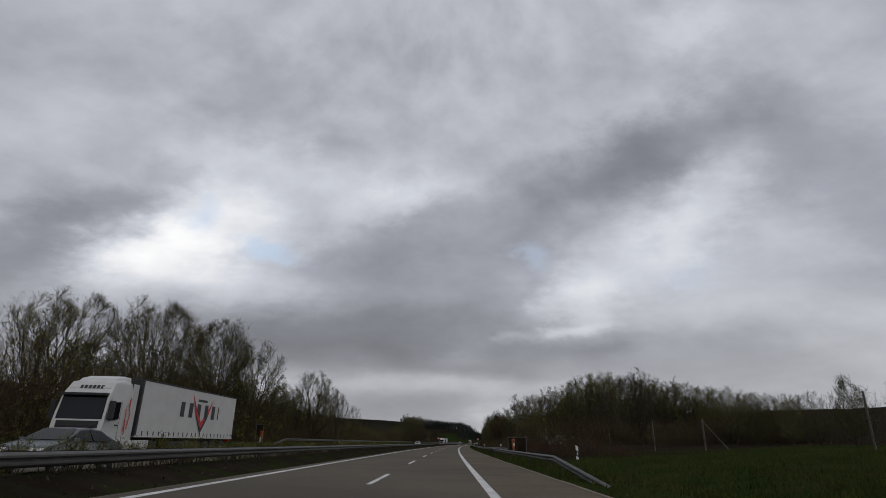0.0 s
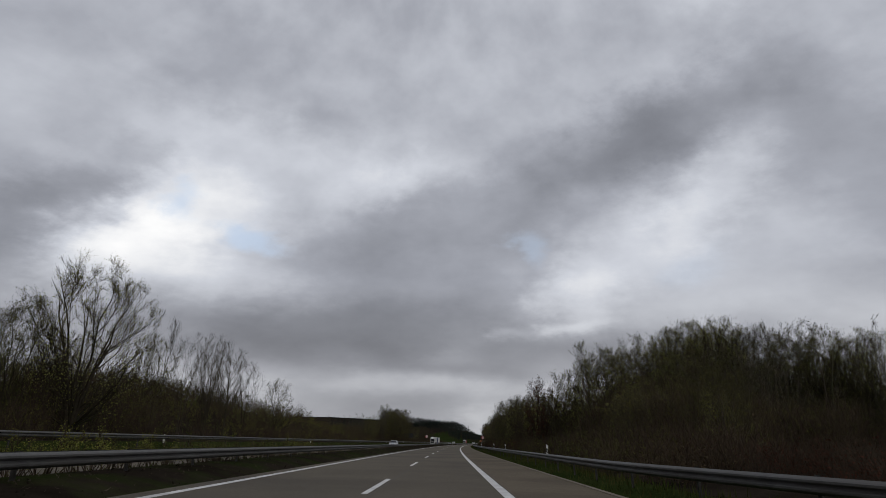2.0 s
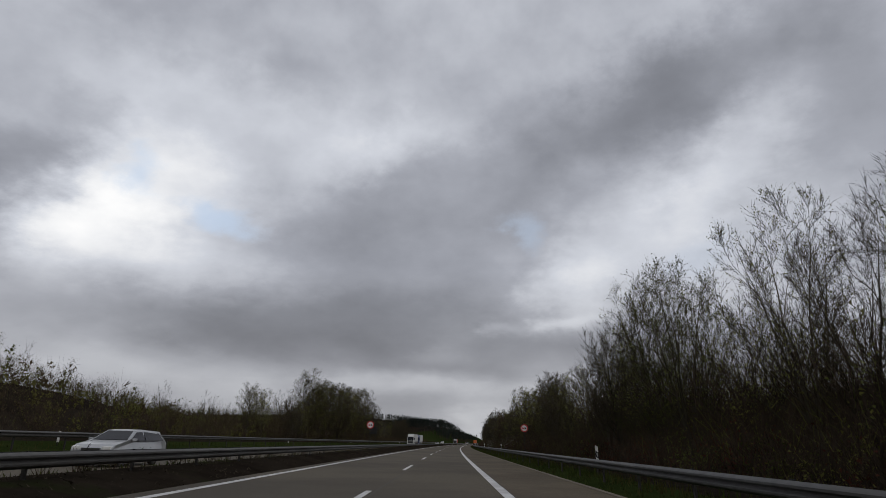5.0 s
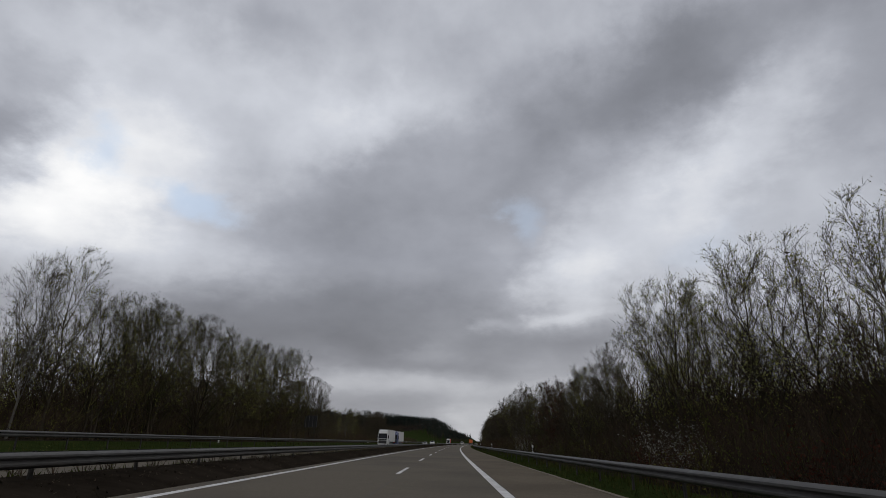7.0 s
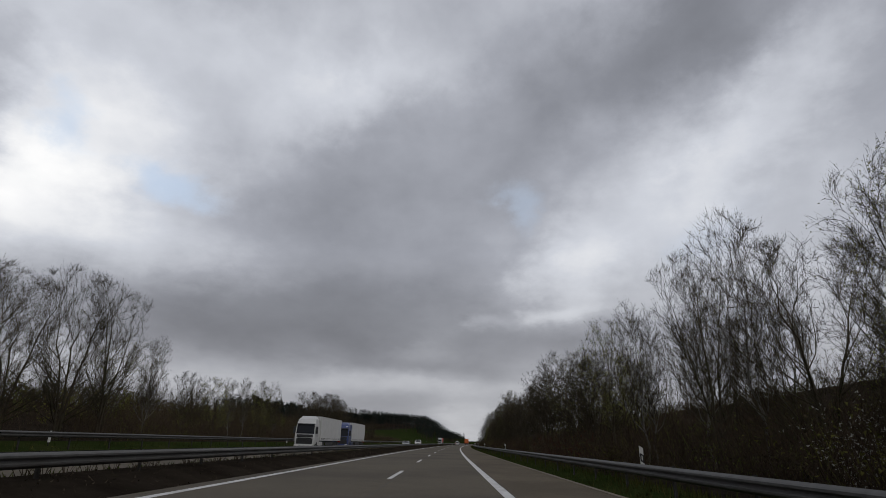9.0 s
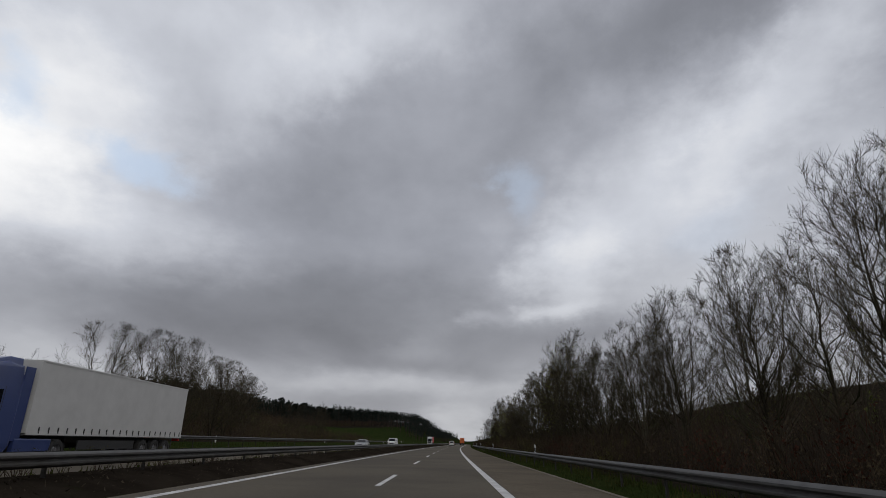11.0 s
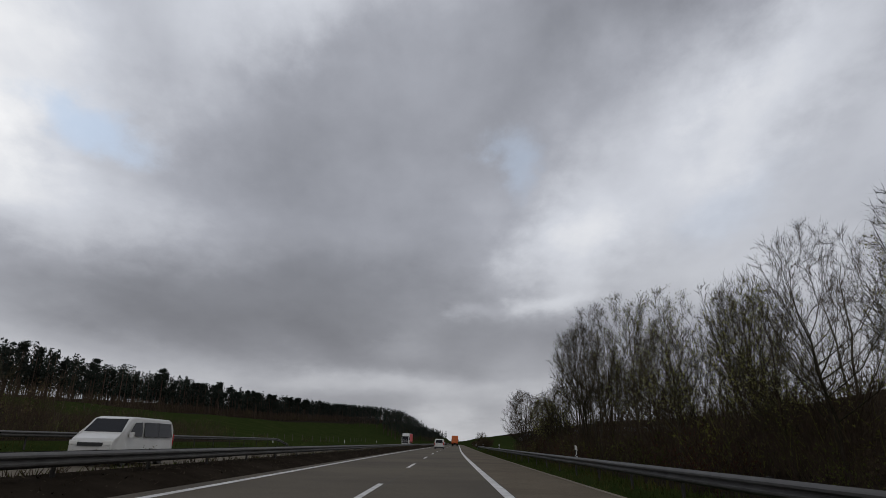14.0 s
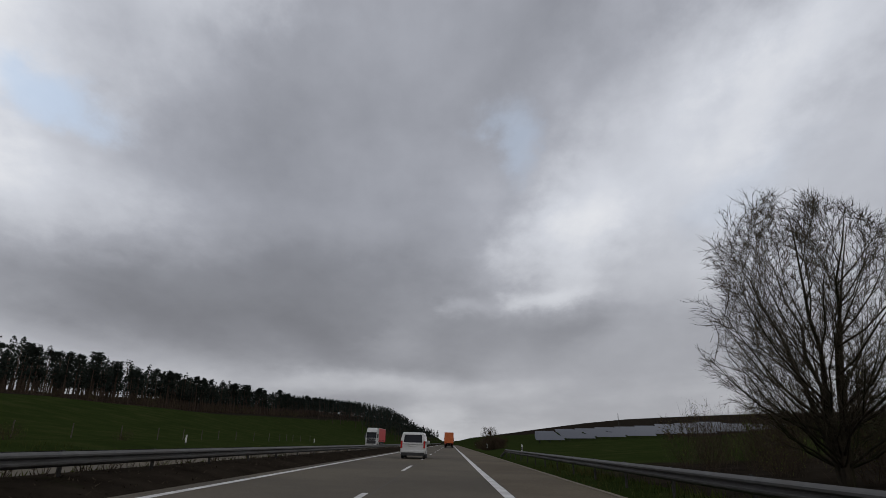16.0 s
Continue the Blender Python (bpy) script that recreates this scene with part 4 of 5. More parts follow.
    bush_stuff("undergrowth", "dark brown undergrowth of brambles and saplings beneath the trees", "undergrowth", low, spots, leaves)
    bush_stuff("thicket", "dense olive-brown thicket of young willow and thorn", "thicket", tall, high, leaves)
    back = [tree_shape(90 + i, 11, 2, wide=0.28, low=0.15, limbs=8, mids=5, twigs=8, sprigs=0, leaves=120, leaf_size=0.07, fine=0.016, sides=4) for i in range(5)]
    stand = []

    def grove(s0, s1, u0, u1, n, h0, h1):
        for _ in range(n):
            stand.append((rnd.uniform(s0, s1), rnd.uniform(u0, u1), rnd.uniform(h0, h1) / 11, rnd.uniform(0, 6.28), rnd.randrange(5), rnd.choice((1, 1, 2))))

    grove(70, 170, 70, 110, 34, 8.5, 10.5)
    grove(146, 164, 24, 50, 26, 11.5, 14.5)
    grove(145, 240, 17, 30, 30, 8, 11)
    grove(240, 405, 16, 27, 55, 8, 10)
    grove(405, 514, 16, 21, 12, 8.5, 10.5)
    grove(550, 600, 16, 20, 8, 9.5, 11.5)
    grove(150, 178, 36, 64, 34, 13, 17)
    grove(405, 600, 19, 40, 32, 6, 9)
    grove(200, 620, 50, 120, 50, 4.5, 6.5)
    grove(5, 118, -50, -34, 40, 9, 13)
    grove(180, 400, -115, -64, 70, 4.5, 6.0)
    grove(306, 370, -46, -32, 28, 9, 12)
    grove(270, 304, -46, -32, 8, 5, 6.5)
    grove(370, 600, -76, -38, 44, 4.5, 6.5)
    grove(490, 606, -104, -76, 46, 8, 10.5)
    bush_stuff("woodland", "bare dark woodland behind the roadside trees", "woodland", back, stand, [BARK, TWIG, LEAF_BROWN])
    small = [bush_shape(80 + i, 1.0, 0.75, 8, 6, 130, 0.024, 0.5) for i in range(4)]
    hedge = [(-6 + i * 1.05 + rnd.uniform(-0.35, 0.35), rnd.uniform(-10.6, -9.6), rnd.uniform(0.85, 1.1) * (1.0 - 0.3 * blend(120, 170, i * 1.05)), rnd.uniform(0, 6.28), rnd.randrange(4), rnd.choice((1, 1, 3, 2))) for i in range(680)]
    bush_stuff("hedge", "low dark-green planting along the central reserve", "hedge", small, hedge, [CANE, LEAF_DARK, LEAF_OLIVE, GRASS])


undergrowth()


# pine forest on the slope
def forest_pines():
    for i in range(150):
        s = 596 + i * 4.0 + rnd.uniform(-2, 2)
        plant(rnd.choice(["pine1", "pine2", "pine3"]), s, -88 - rnd.uniform(0, 8), rnd.uniform(0.8, 1.1), rnd.uniform(0, 6.28))


forest_pines()


def pine_wood():
    """The pines deeper in the forest and on the far ridge, as one body of trees."""
    rng = np.random.default_rng(77)
    verts, faces, idx = [], [], []
    spots = [(rng.uniform(600, 1250), -92 - 40 * rng.uniform() ** 1.5) for _ in range(700)] + [(rng.uniform(600, 900), -92 - 22 * rng.uniform()) for _ in range(420)] + [(rng.uniform(1150, 1700), rng.uniform(-90, -20)) for _ in range(200)]
    spots += [(rng.uniform(960, 1500), rng.uniform(-96, -34)) for _ in range(260)]
    spots += [(rng.uniform(1200, 1900), -80 - 120 * rng.uniform()) for _ in range(350)]
    spots += [(rng.uniform(185, 420), rng.uniform(-125, -84)) for _ in range(170)]
    for s, u in spots:
        p = np.array(at(s, u, land(s, u) - 0.3))
        h = rng.uniform(10, 13.5) * (1 + 0.35 * blend(900, 1500, s)) * (0.5 if s < 450 else 1.0)
        tube(verts, faces, idx, [p, p + np.array((0, 0, h * 0.9))], [0.2, 0.08], 3, 0)
        tufts, small, large = (160, 0.1, 0.24) if s < 450 else (110, 0.2, 0.45) if s < 1000 else (50, 0.4, 0.8)
        for _ in range(tufts):
            f = 1 - 0.62 * rng.uniform() ** 0.9
            w, r = rng.uniform(0, 6.28), h * (0.03 + 0.24 * (1 - f)) * rng.uniform(0.2, 1.0) ** 0.5
            leaf(verts, faces, idx, rng, p + np.array((math.cos(w) * r, math.sin(w) * r, h * f)), rng.uniform(small, large), 1)
    wood = flat_mesh("pine_wood", verts, faces, [PINE_BARK, NEEDLE], None, idx)
    return tagged(wood, "dark pine forest on the hillside beyond the motorway", "forest", kind="stuff")


pine_wood()

# ---- vehicles ----
def plain(name, colour, rough=0.4, metal=0.0, coat=0.0, gloss=0.5, dirt=0.12):
    low = tuple(c * (1 - dirt) for c in colour)
    m = material(name, low, colour, 1.3, rough, metal, gloss=gloss)
    m.node_tree.nodes["Principled BSDF"].inputs["Coat Weight"].default_value = coat
    return m


WHITE = plain("white_lacquer", (0.52, 0.52, 0.51), 0.35, coat=0.4)
DARK_GREY = plain("grey_lacquer", (0.085, 0.095, 0.11), 0.4, coat=0.15)
SILVER = plain("silver_lacquer", (0.4, 0.41, 0.42), 0.35, 0.4, coat=0.4)
BLUE = plain("blue_lacquer", (0.03, 0.05, 0.16), 0.35, coat=0.4)
ORANGE = plain("orange_tarpaulin", (0.55, 0.13, 0.03), 0.6)
RED = plain("red_print", (0.5, 0.03, 0.03), 0.6)
CURTAIN = plain("white_tarpaulin", (0.52, 0.52, 0.51), 0.65)
BLACK = plain("black_plastic", (0.02, 0.02, 0.021), 0.6)
INK = plain("dark_print", (0.03, 0.03, 0.035), 0.6)
RUBBER = plain("tyre_rubber", (0.02, 0.02, 0.02), 0.85)
ALLOY = plain("wheel_alloy", (0.25, 0.25, 0.26), 0.45, 0.7)
TAIL = plain("red_lens", (0.4, 0.015, 0.012), 0.25)
LENS = plain("clear_lens", (0.7, 0.7, 0.68), 0.15)
TINT = plain("tinted_glass", (0.01, 0.011, 0.014), 0.08, gloss=0.22)
PLATE = plain("number_plate", (0.6, 0.6, 0.58), 0.5)


def panel(name, pts, mat, parent, depth=0.02, label=""):
    """A plate with the given outline, raised along its normal."""
    bm = bmesh.new()
    f = bm.faces.new([bm.verts.new(p) for p in pts])
    f.normal_update()
    n = f.normal.copy()
    up = bmesh.ops.extrude_face_region(bm, geom=[f])["geom"]
    bmesh.ops.translate(bm, verts=[v for v in up if isinstance(v, bmesh.types.BMVert)], vec=n * depth)
    bmesh.ops.recalc_face_normals(bm, faces=bm.faces[:])
    return part(name, bm, mat, parent, label)


def box(name, lo, hi, mat, parent, bevel=0.03, label=""):
    bm = bmesh.new()
    size = [h - a for a, h in zip(lo, hi)]
    bmesh.ops.create_cube(bm, size=1, matrix=Matrix.Translation([(a + h) / 2 for a, h in zip(lo, hi)]) @ Matrix.Diagonal((*size, 1)))
    if bevel:
        bmesh.ops.bevel(bm, geom=bm.edges[:], offset=min(bevel, min(size) * 0.4), segments=2, affect="EDGES", profile=0.7)
    return part(name, bm, mat, parent, label)


def shell(name, profile, mat, parent, bevel=0.07):
    """A body from its side outline: points of (y, z, half width), in order round the outline."""
    bm = bmesh.new()
    left = [bm.verts.new((-w, y, z)) for y, z, w in profile]
    right = [bm.verts.new((w, y, z)) for y, z, w in profile]
    n = len(profile)
    for i in range(n):
        j = (i + 1) % n
        bm.faces.new((left[i], left[j], right[j], right[i]))
    sides = [bm.faces.new(left[::-1]), bm.faces.new(right)]
    rims = [e for f in sides for e in f.edges if max(v.co.z for v in e.verts) > 0.5]
    bmesh.ops.bevel(bm, geom=rims, offset=bevel, segments=2, affect="EDGES", profile=0.6)
    bmesh.ops.recalc_face_normals(bm, faces=bm.faces[:])
    return part(name, bm, mat, parent)


def arches(wheels, r, low, w):
    """The lower edge of a body from front to rear, with an arch over each wheel."""
    pts = []
    for y in sorted(wheels, reverse=True):
        for k in range(9):
            a = math.pi * k / 8
            pts.append((y + r * math.cos(a), max(low, low + r * math.sin(a) * 1.05), w))
    return pts


WHEELS = {}


def wheel(parent, x, y, r, wide):
    """A tyre with its rim, lying across the vehicle."""
    key = (r, wide)
    if key not in WHEELS:
        made = []
        for outline, mat, nm in (([(r * 0.62, -wide / 2), (r * 0.93, -wide / 2), (r, -wide * 0.36), (r, wide * 0.36), (r * 0.93, wide / 2), (r * 0.62, wide / 2)], RUBBER, "tyre"),
                                 ([(0.02, -wide * 0.3), (r * 0.3, -wide * 0.32), (r * 0.55, -wide * 0.2), (r * 0.63, -wide * 0.47), (r * 0.63, wide * 0.47), (r * 0.55, wide * 0.2), (r * 0.3, wide * 0.32), (0.02, wide * 0.3)], ALLOY, "rim")):
            verts, faces, k = [], [], 20
            for i in range(k):
                a = 2 * math.pi * i / k
                verts += [(q, p * math.cos(a), p * math.sin(a)) for p, q in outline]
            n = len(outline)
            for i in range(k):
                for j in range(n - 1 if nm == "rim" else n):
                    faces.append((i * n + j, ((i + 1) % k) * n + j, ((i + 1) % k) * n + (j + 1) % n, i * n + (j + 1) % n))
            me = bpy.data.meshes.new(nm)
            me.from_pydata(verts, [], faces)
            me.materials.append(mat)
            made.append(me)
        WHEELS[key] = made
    t = new("wheel", WHEELS[key][0])
    t.parent = parent
    t.location = (x, y, r)
    rim = new("rim", WHEELS[key][1])
    rim.parent = t
    return t


def side_panel(name, outline, half, mat, parent, depth=0.012):
    """The same outline of (y, z) on both flanks; half gives the body's half width at a height."""
    for k in (-1, 1):
        pts = [(k * (half(z) + 0.002), y, z) for y, z in outline]
        panel(name, pts if k > 0 else pts[::-1], mat, parent, depth)


def make_van(label, mat, name="van"):
    """A nine-seat van, 5.1 m long."""
    v = tagged(new(name), label, "van", "vehicles on the motorway")
    prof = [(-2.50, 0.36, 0.95), (-2.56, 0.55, 0.96), (-2.55, 1.08, 0.965), (-2.47, 1.5, 0.92), (-2.38, 1.86, 0.84), (-2.2, 1.95, 0.78), (0.9, 1.97, 0.78), (1.2, 1.9, 0.8), (1.85, 1.28, 0.9), (2.35, 1.08, 0.88), (2.52, 0.8, 0.86), (2.5, 0.4, 0.86)]
    shell("body", prof + arches((1.55, -1.5), 0.37, 0.34, 0.95), mat, v)

    def half(z):
        return 0.965 if z < 1.1 else 0.965 - (z - 1.1) * 0.155

    side_panel("side_window", [(0.42, 1.18), (1.48, 1.2), (1.3, 1.42), (0.98, 1.72), (0.42, 1.76)], half, TINT, v)
    side_panel("side_window", [(-1.02, 1.16), (0.22, 1.16), (0.22, 1.76), (-1.02, 1.77)], half, TINT, v)
    side_panel("side_window", [(-2.34, 1.16), (-1.06, 1.16), (-1.06, 1.77), (-2.24, 1.76)], half, TINT, v)
    panel("rear_window", [(-0.72, -2.53, 1.2), (0.72, -2.53, 1.2), (0.66, -2.42, 1.76), (-0.66, -2.42, 1.76)], TINT, v, 0.015)
    panel("windscreen", [(0.78, 1.8, 1.34), (-0.78, 1.8, 1.34), (-0.68, 1.25, 1.86), (0.68, 1.25, 1.86)], TINT, v, 0.012)
    for k in (-1, 1):
        box("tail_light", (k * 0.88 - 0.07, -2.585, 0.78), (k * 0.88 + 0.07, -2.5, 1.32), TAIL, v, 0.02, "red tail light")
        box("headlight", (k * 0.68 - 0.17, 2.38, 0.82), (k * 0.68 + 0.17, 2.53, 1.0), LENS, v, 0.04, "clear headlight")
        box("mirror", (k * 1.06 - 0.1, 1.42, 1.12), (k * 1.06 + 0.1, 1.52, 1.34), mat, v, 0.03)
        for y in (1.55, -1.5):
            wheel(v, k * 0.84, y, 0.34, 0.21)
    box("bumper", (-0.94, -2.66, 0.46), (0.94, -2.5, 0.64), mat, v, 0.05)
    box("bumper_trim", (-0.9, -2.68, 0.24), (0.9, -2.45, 0.47), BLACK, v, 0.03, "black lower bumper")
    box("tailgate_seam", (-0.78, -2.572, 1.085), (0.78, -2.55, 1.1), BLACK, v, 0.0, "dark seam of the tailgate")
    box("grille", (-0.5, 2.47, 0.78), (0.5, 2.56, 0.92), BLACK, v, 0.02, "black grille")
    box("number_plate", (-0.26, -2.6, 0.92), (0.26, -2.545, 1.03), PLATE, v, 0.0, "plain white plate with dark bars")
    box("handle", (-0.3, -2.6, 1.06), (0.3, -2.54, 1.12), mat, v, 0.02)
    box("wiper", (-0.35, -2.57, 1.21), (0.02, -2.52, 1.24), BLACK, v, 0.0, "black rear wiper")
    return v


def make_car(label, mat, estate=False):
    c = tagged(new("car"), label, "car", "vehicles on the motorway")
    tail = [(-2.2, 0.32, 0.84), (-2.26, 0.6, 0.86), (-2.22, 0.92, 0.84)]
    roof = [(-1.75, 0.98, 0.82), (-1.05, 1.38, 0.6), (-0.3, 1.44, 0.58), (0.25, 1.4, 0.6), (1.05, 0.98, 0.8)] if not estate else [(-2.1, 1.0, 0.82), (-1.85, 1.4, 0.62), (-0.3, 1.46, 0.58), (0.25, 1.42, 0.6), (1.05, 0.98, 0.8)]
    nose = [(1.9, 0.86, 0.82), (2.18, 0.68, 0.8), (2.22, 0.34, 0.78)]
    shell("body", tail + roof + nose + arches((1.32, -1.32), 0.34, 0.28, 0.85), mat, c, 0.05)

    def half(z):
        return 0.845 - max(0.0, z - 0.95) * 0.58

    side_panel("side_window", [(-0.28, 1.0), (0.85, 1.02), (0.22, 1.33), (-0.28, 1.36)], half, TINT, c, 0.02)
    side_panel("side_window", [(-1.5 if not estate else -1.9, 1.02), (-0.36, 1.0), (-0.36, 1.36), (-1.0 if not estate else -1.7, 1.32)], half, TINT, c, 0.02)
    panel("windscreen", [(0.7, 0.98, 1.03), (-0.7, 0.98, 1.03), (-0.54, 0.3, 1.38), (0.54, 0.3, 1.38)], TINT, c, 0.015)
    panel("rear_window", [(-0.66, -1.7, 1.02), (0.66, -1.7, 1.02), (0.52, -1.1, 1.36), (-0.52, -1.1, 1.36)] if not estate else [(-0.68, -2.06, 1.06), (0.68, -2.06, 1.06), (0.56, -1.9, 1.36), (-0.56, -1.9, 1.36)], TINT, c, 0.015)
    for k in (-1, 1):
        box("headlight", (k * 0.6 - 0.17, 1.98, 0.66), (k * 0.6 + 0.17, 2.2, 0.79), LENS, c, 0.04, "clear headlight")
        box("tail_light", (k * 0.66 - 0.14, -2.27, 0.7), (k * 0.66 + 0.14, -2.16, 0.86), TAIL, c, 0.03, "red tail light")
        box("mirror", (k * 0.92 - 0.09, 0.72, 0.98), (k * 0.92 + 0.09, 0.82, 1.1), mat, c, 0.03)
        for y in (1.32, -1.32):
            wheel(c, k * 0.75, y, 0.31, 0.2)
    box("grille", (-0.36, 2.13, 0.6), (0.36, 2.225, 0.72), BLACK, c, 0.02, "black grille")
    box("number_plate", (-0.26, 2.2, 0.42), (0.26, 2.235, 0.53), PLATE, c, 0.0, "plain white plate with dark bars")
    return c


def make_truck(label, cab, cover, print_=None, frame_mat=None):
    """A cab-over tractor with a curtain-sided semitrailer; the cab's front is at y = 0."""
    t = tagged(new("truck"), label, "truck", "vehicles on the motorway")
    prof = [(-2.25, 0.75, 1.22), (-2.25, 3.1, 1.22), (-2.2, 3.72, 1.12), (-1.5, 3.82, 1.05), (-0.75, 3.66, 1.08), (-0.32, 3.05, 1.17), (-0.16, 2.2, 1.22), (-0.02, 1.45, 1.23), (0.0, 0.7, 1.2), (-0.06, 0.36, 1.16)]
    shell("cab", prof + arches((-1.35,), 0.6, 0.36, 1.2), cab, t, 0.09)
    panel("windscreen", [(1.1, -0.1, 1.9), (-1.1, -0.1, 1.9), (-1.06, -0.3, 2.98), (1.06, -0.3, 2.98)], TINT, t, 0.012)
    panel("front_panel", [(1.0, 0.006, 0.72), (-1.0, 0.006, 0.72), (-1.0, -0.07, 1.82), (1.0, -0.07, 1.82)], BLACK, t, 0.02, "black panel below the windscreen")
    side_panel("side_window", [(-1.25, 1.95), (-0.42, 1.85), (-0.5, 2.7), (-1.25, 2.75)], lambda z: 1.225, TINT, t)
    side_panel("door_seam", [(-1.36, 0.95), (-1.34, 0.95), (-1.34, 2.85), (-1.36, 2.85)], lambda z: 1.226, BLACK, t, 0.004)
    side_panel("door_handle", [(-1.28, 1.62), (-1.02, 1.62), (-1.02, 1.7), (-1.28, 1.7)], lambda z: 1.228, BLACK, t, 0.02)
    shell("roof_deflector", [(-2.3, 3.6, 0.98), (-2.3, 4.0, 0.92), (-1.7, 4.02, 0.86), (-1.05, 3.86, 0.84), (-0.85, 3.66, 0.9)], cab, t, 0.05)
    box("sun_visor", (-1.1, -0.42, 2.98), (1.1, -0.05, 3.1), BLACK, t, 0.03, "dark sun visor")
    for k in range(4):
        box("grille_bar", (-0.85, -0.03, 0.92 + 0.2 * k), (0.85, 0.045, 1.04 + 0.2 * k), BLACK, t, 0.02, "black grille bar")
    box("bumper", (-1.22, -0.1, 0.32), (1.22, 0.1, 0.66), cab, t, 0.06)
    for k in (-1, 1):
        box("headlight", (k * 0.92 - 0.2, -0.02, 0.48), (k * 0.92 + 0.2, 0.13, 0.64), LENS, t, 0.04, "clear headlight")
        box("mirror", (k * 1.4 - 0.12, -0.32, 1.9), (k * 1.4 + 0.12, -0.14, 2.75), BLACK, t, 0.04, "black mirror housing")
        box("roof_lamp", (k * 0.8 - 0.2, -0.62, 3.3), (k * 0.8 + 0.2, -0.5, 3.42), LENS, t, 0.03)
        box("step", (k * 1.13 - 0.08, -0.72, 0.42), (k * 1.13 + 0.08, -0.3, 0.62), BLACK, t, 0.02)
        box("side_fairing", (k * 1.12 - 0.1, -4.6, 0.4), (k * 1.12 + 0.1, -2.45, 1.0), cab, t, 0.05)
        box("spoiler", (k * 1.16 - 0.03, -2.75, 0.9), (k * 1.16 + 0.03, -2.24, 3.7), cab, t, 0.02)
        wheel(t, k * 1.04, -1.35, 0.5, 0.34)
        wheel(t, k * 0.98, -5.0, 0.5, 0.55)
    box("chassis", (-0.45, -15.6, 0.85), (0.45, -0.6, 1.1), BLACK, t, 0.02, "black chassis")
    trailer = box("trailer", (-1.27, -16.5, 1.22), (1.27, -2.9, 4.02), cover, t, 0.04, "curtain-sided trailer body")
    edge = frame_mat or BLACK
    box("top_rail", (-1.29, -16.52, 3.97), (1.29, -2.88, 4.05), edge, t, 0.02, "dark roof rail")
    box("front_wall_edge", (-1.29, -3.05, 1.2), (1.29, -2.87, 4.0), edge, t, 0.02, "dark front frame")
    for k in (-1, 1):
        box("floor_rail", (k * 1.27 - 0.02, -16.5, 1.14), (k * 1.27 + 0.02, -2.9, 1.26), cover, t, 0.01)
        for i in range(22):
            box("buckle", (k * 1.285 - 0.012, -16.2 + 0.6 * i - 0.03, 1.2), (k * 1.285 + 0.012, -16.2 + 0.6 * i + 0.03, 1.45), BLACK, t, 0.0)
        box("rear_door", (k * 0.63 - 0.61, -16.56, 1.3), (k * 0.63 + 0.61, -16.5, 3.9), cover, t, 0.02)
        box("tail_light", (k * 0.95 - 0.22, -16.6, 0.95), (k * 0.95 + 0.22, -16.48, 1.1), TAIL, t, 0.02, "red tail light")
        box("under_guard", (k * 1.2 - 0.03, -11.2, 0.55), (k * 1.2 + 0.03, -6.4, 0.95), BLACK, t, 0.02)
        box("landing_leg", (k * 0.75 - 0.07, -6.2, 0.2), (k * 0.75 + 0.07, -6.05, 1.1), BLACK, t, 0.0)
        for y in (-12.2, -13.5, -14.8):
            wheel(t, k * 1.04, y, 0.5, 0.38)
    if print_:
        x = -1.285
        for i, y in enumerate((-7.6, -8.75, -9.9, -11.05, -12.2, -13.25)):
            w = 0.52 if i < 5 else 0.15
            panel("lettering_bar", [(x, y, 2.35), (x, y - w, 2.35), (x, y - w, 3.2), (x, y, 3.2)], print_, t, 0.006, "dark bar in place of a letter")
        panel("motto_bar", [(x, -9.9, 3.35), (x, -11.3, 3.35), (x, -11.3, 3.5), (x, -9.9, 3.5)], print_, t, 0.006, "thin dark bar in place of a motto")
        z = x - 0.004
        panel("emblem_stroke", [(z, -10.72, 1.45), (z, -10.85, 2.0), (z, -10.1, 2.6), (z, -9.0, 3.8), (z, -9.75, 2.5)], RED, t, 0.008, "red slanting stroke")
        panel("emblem_stroke", [(z, -10.72, 1.45), (z, -11.65, 2.5), (z, -12.3, 3.6), (z, -11.3, 2.65), (z, -10.6, 2.0)][::-1], RED, t, 0.008, "red slanting stroke")
        panel("emblem_edge", [(z - 0.009, -10.72, 1.4), (z - 0.009, -10.78, 1.7), (z - 0.009, -9.9, 2.55), (z - 0.009, -9.85, 2.4)], print_, t, 0.004, "dark edge of the emblem")
        panel("emblem_edge", [(z - 0.009, -10.72, 1.4), (z - 0.009, -11.6, 2.4), (z - 0.009, -11.55, 2.6), (z - 0.009, -10.7, 1.7)], print_, t, 0.004, "dark edge of the emblem")
        for y, z0, z1, lean in ((-1.78, 1.4, 1.75, -0.1), (-1.92, 1.25, 2.0, 0.12), (-2.06, 1.5, 2.3, -0.12), (-1.86, 2.05, 2.45, 0.1), (-2.1, 2.3, 2.9, 0.08), (-1.98, 2.55, 3.0, -0.1)):
            panel("side_stroke", [(-1.236, y + 0.03, z0), (-1.236, y - 0.04, z0), (-1.236, y + lean - 0.045, z1), (-1.236, y + lean + 0.03, z1)], RED, t, 0.006, "red printed stroke on the cab side")
        for i in range(6):
            panel("roof_lettering", [(0.5 - 0.2 * i, -0.495, 3.32), (0.36 - 0.2 * i, -0.495, 3.32), (0.36 - 0.2 * i, -0.58, 3.48), (0.5 - 0.2 * i, -0.58, 3.48)], print_, t, 0.01, "small dark bar in place of a letter")
    return t


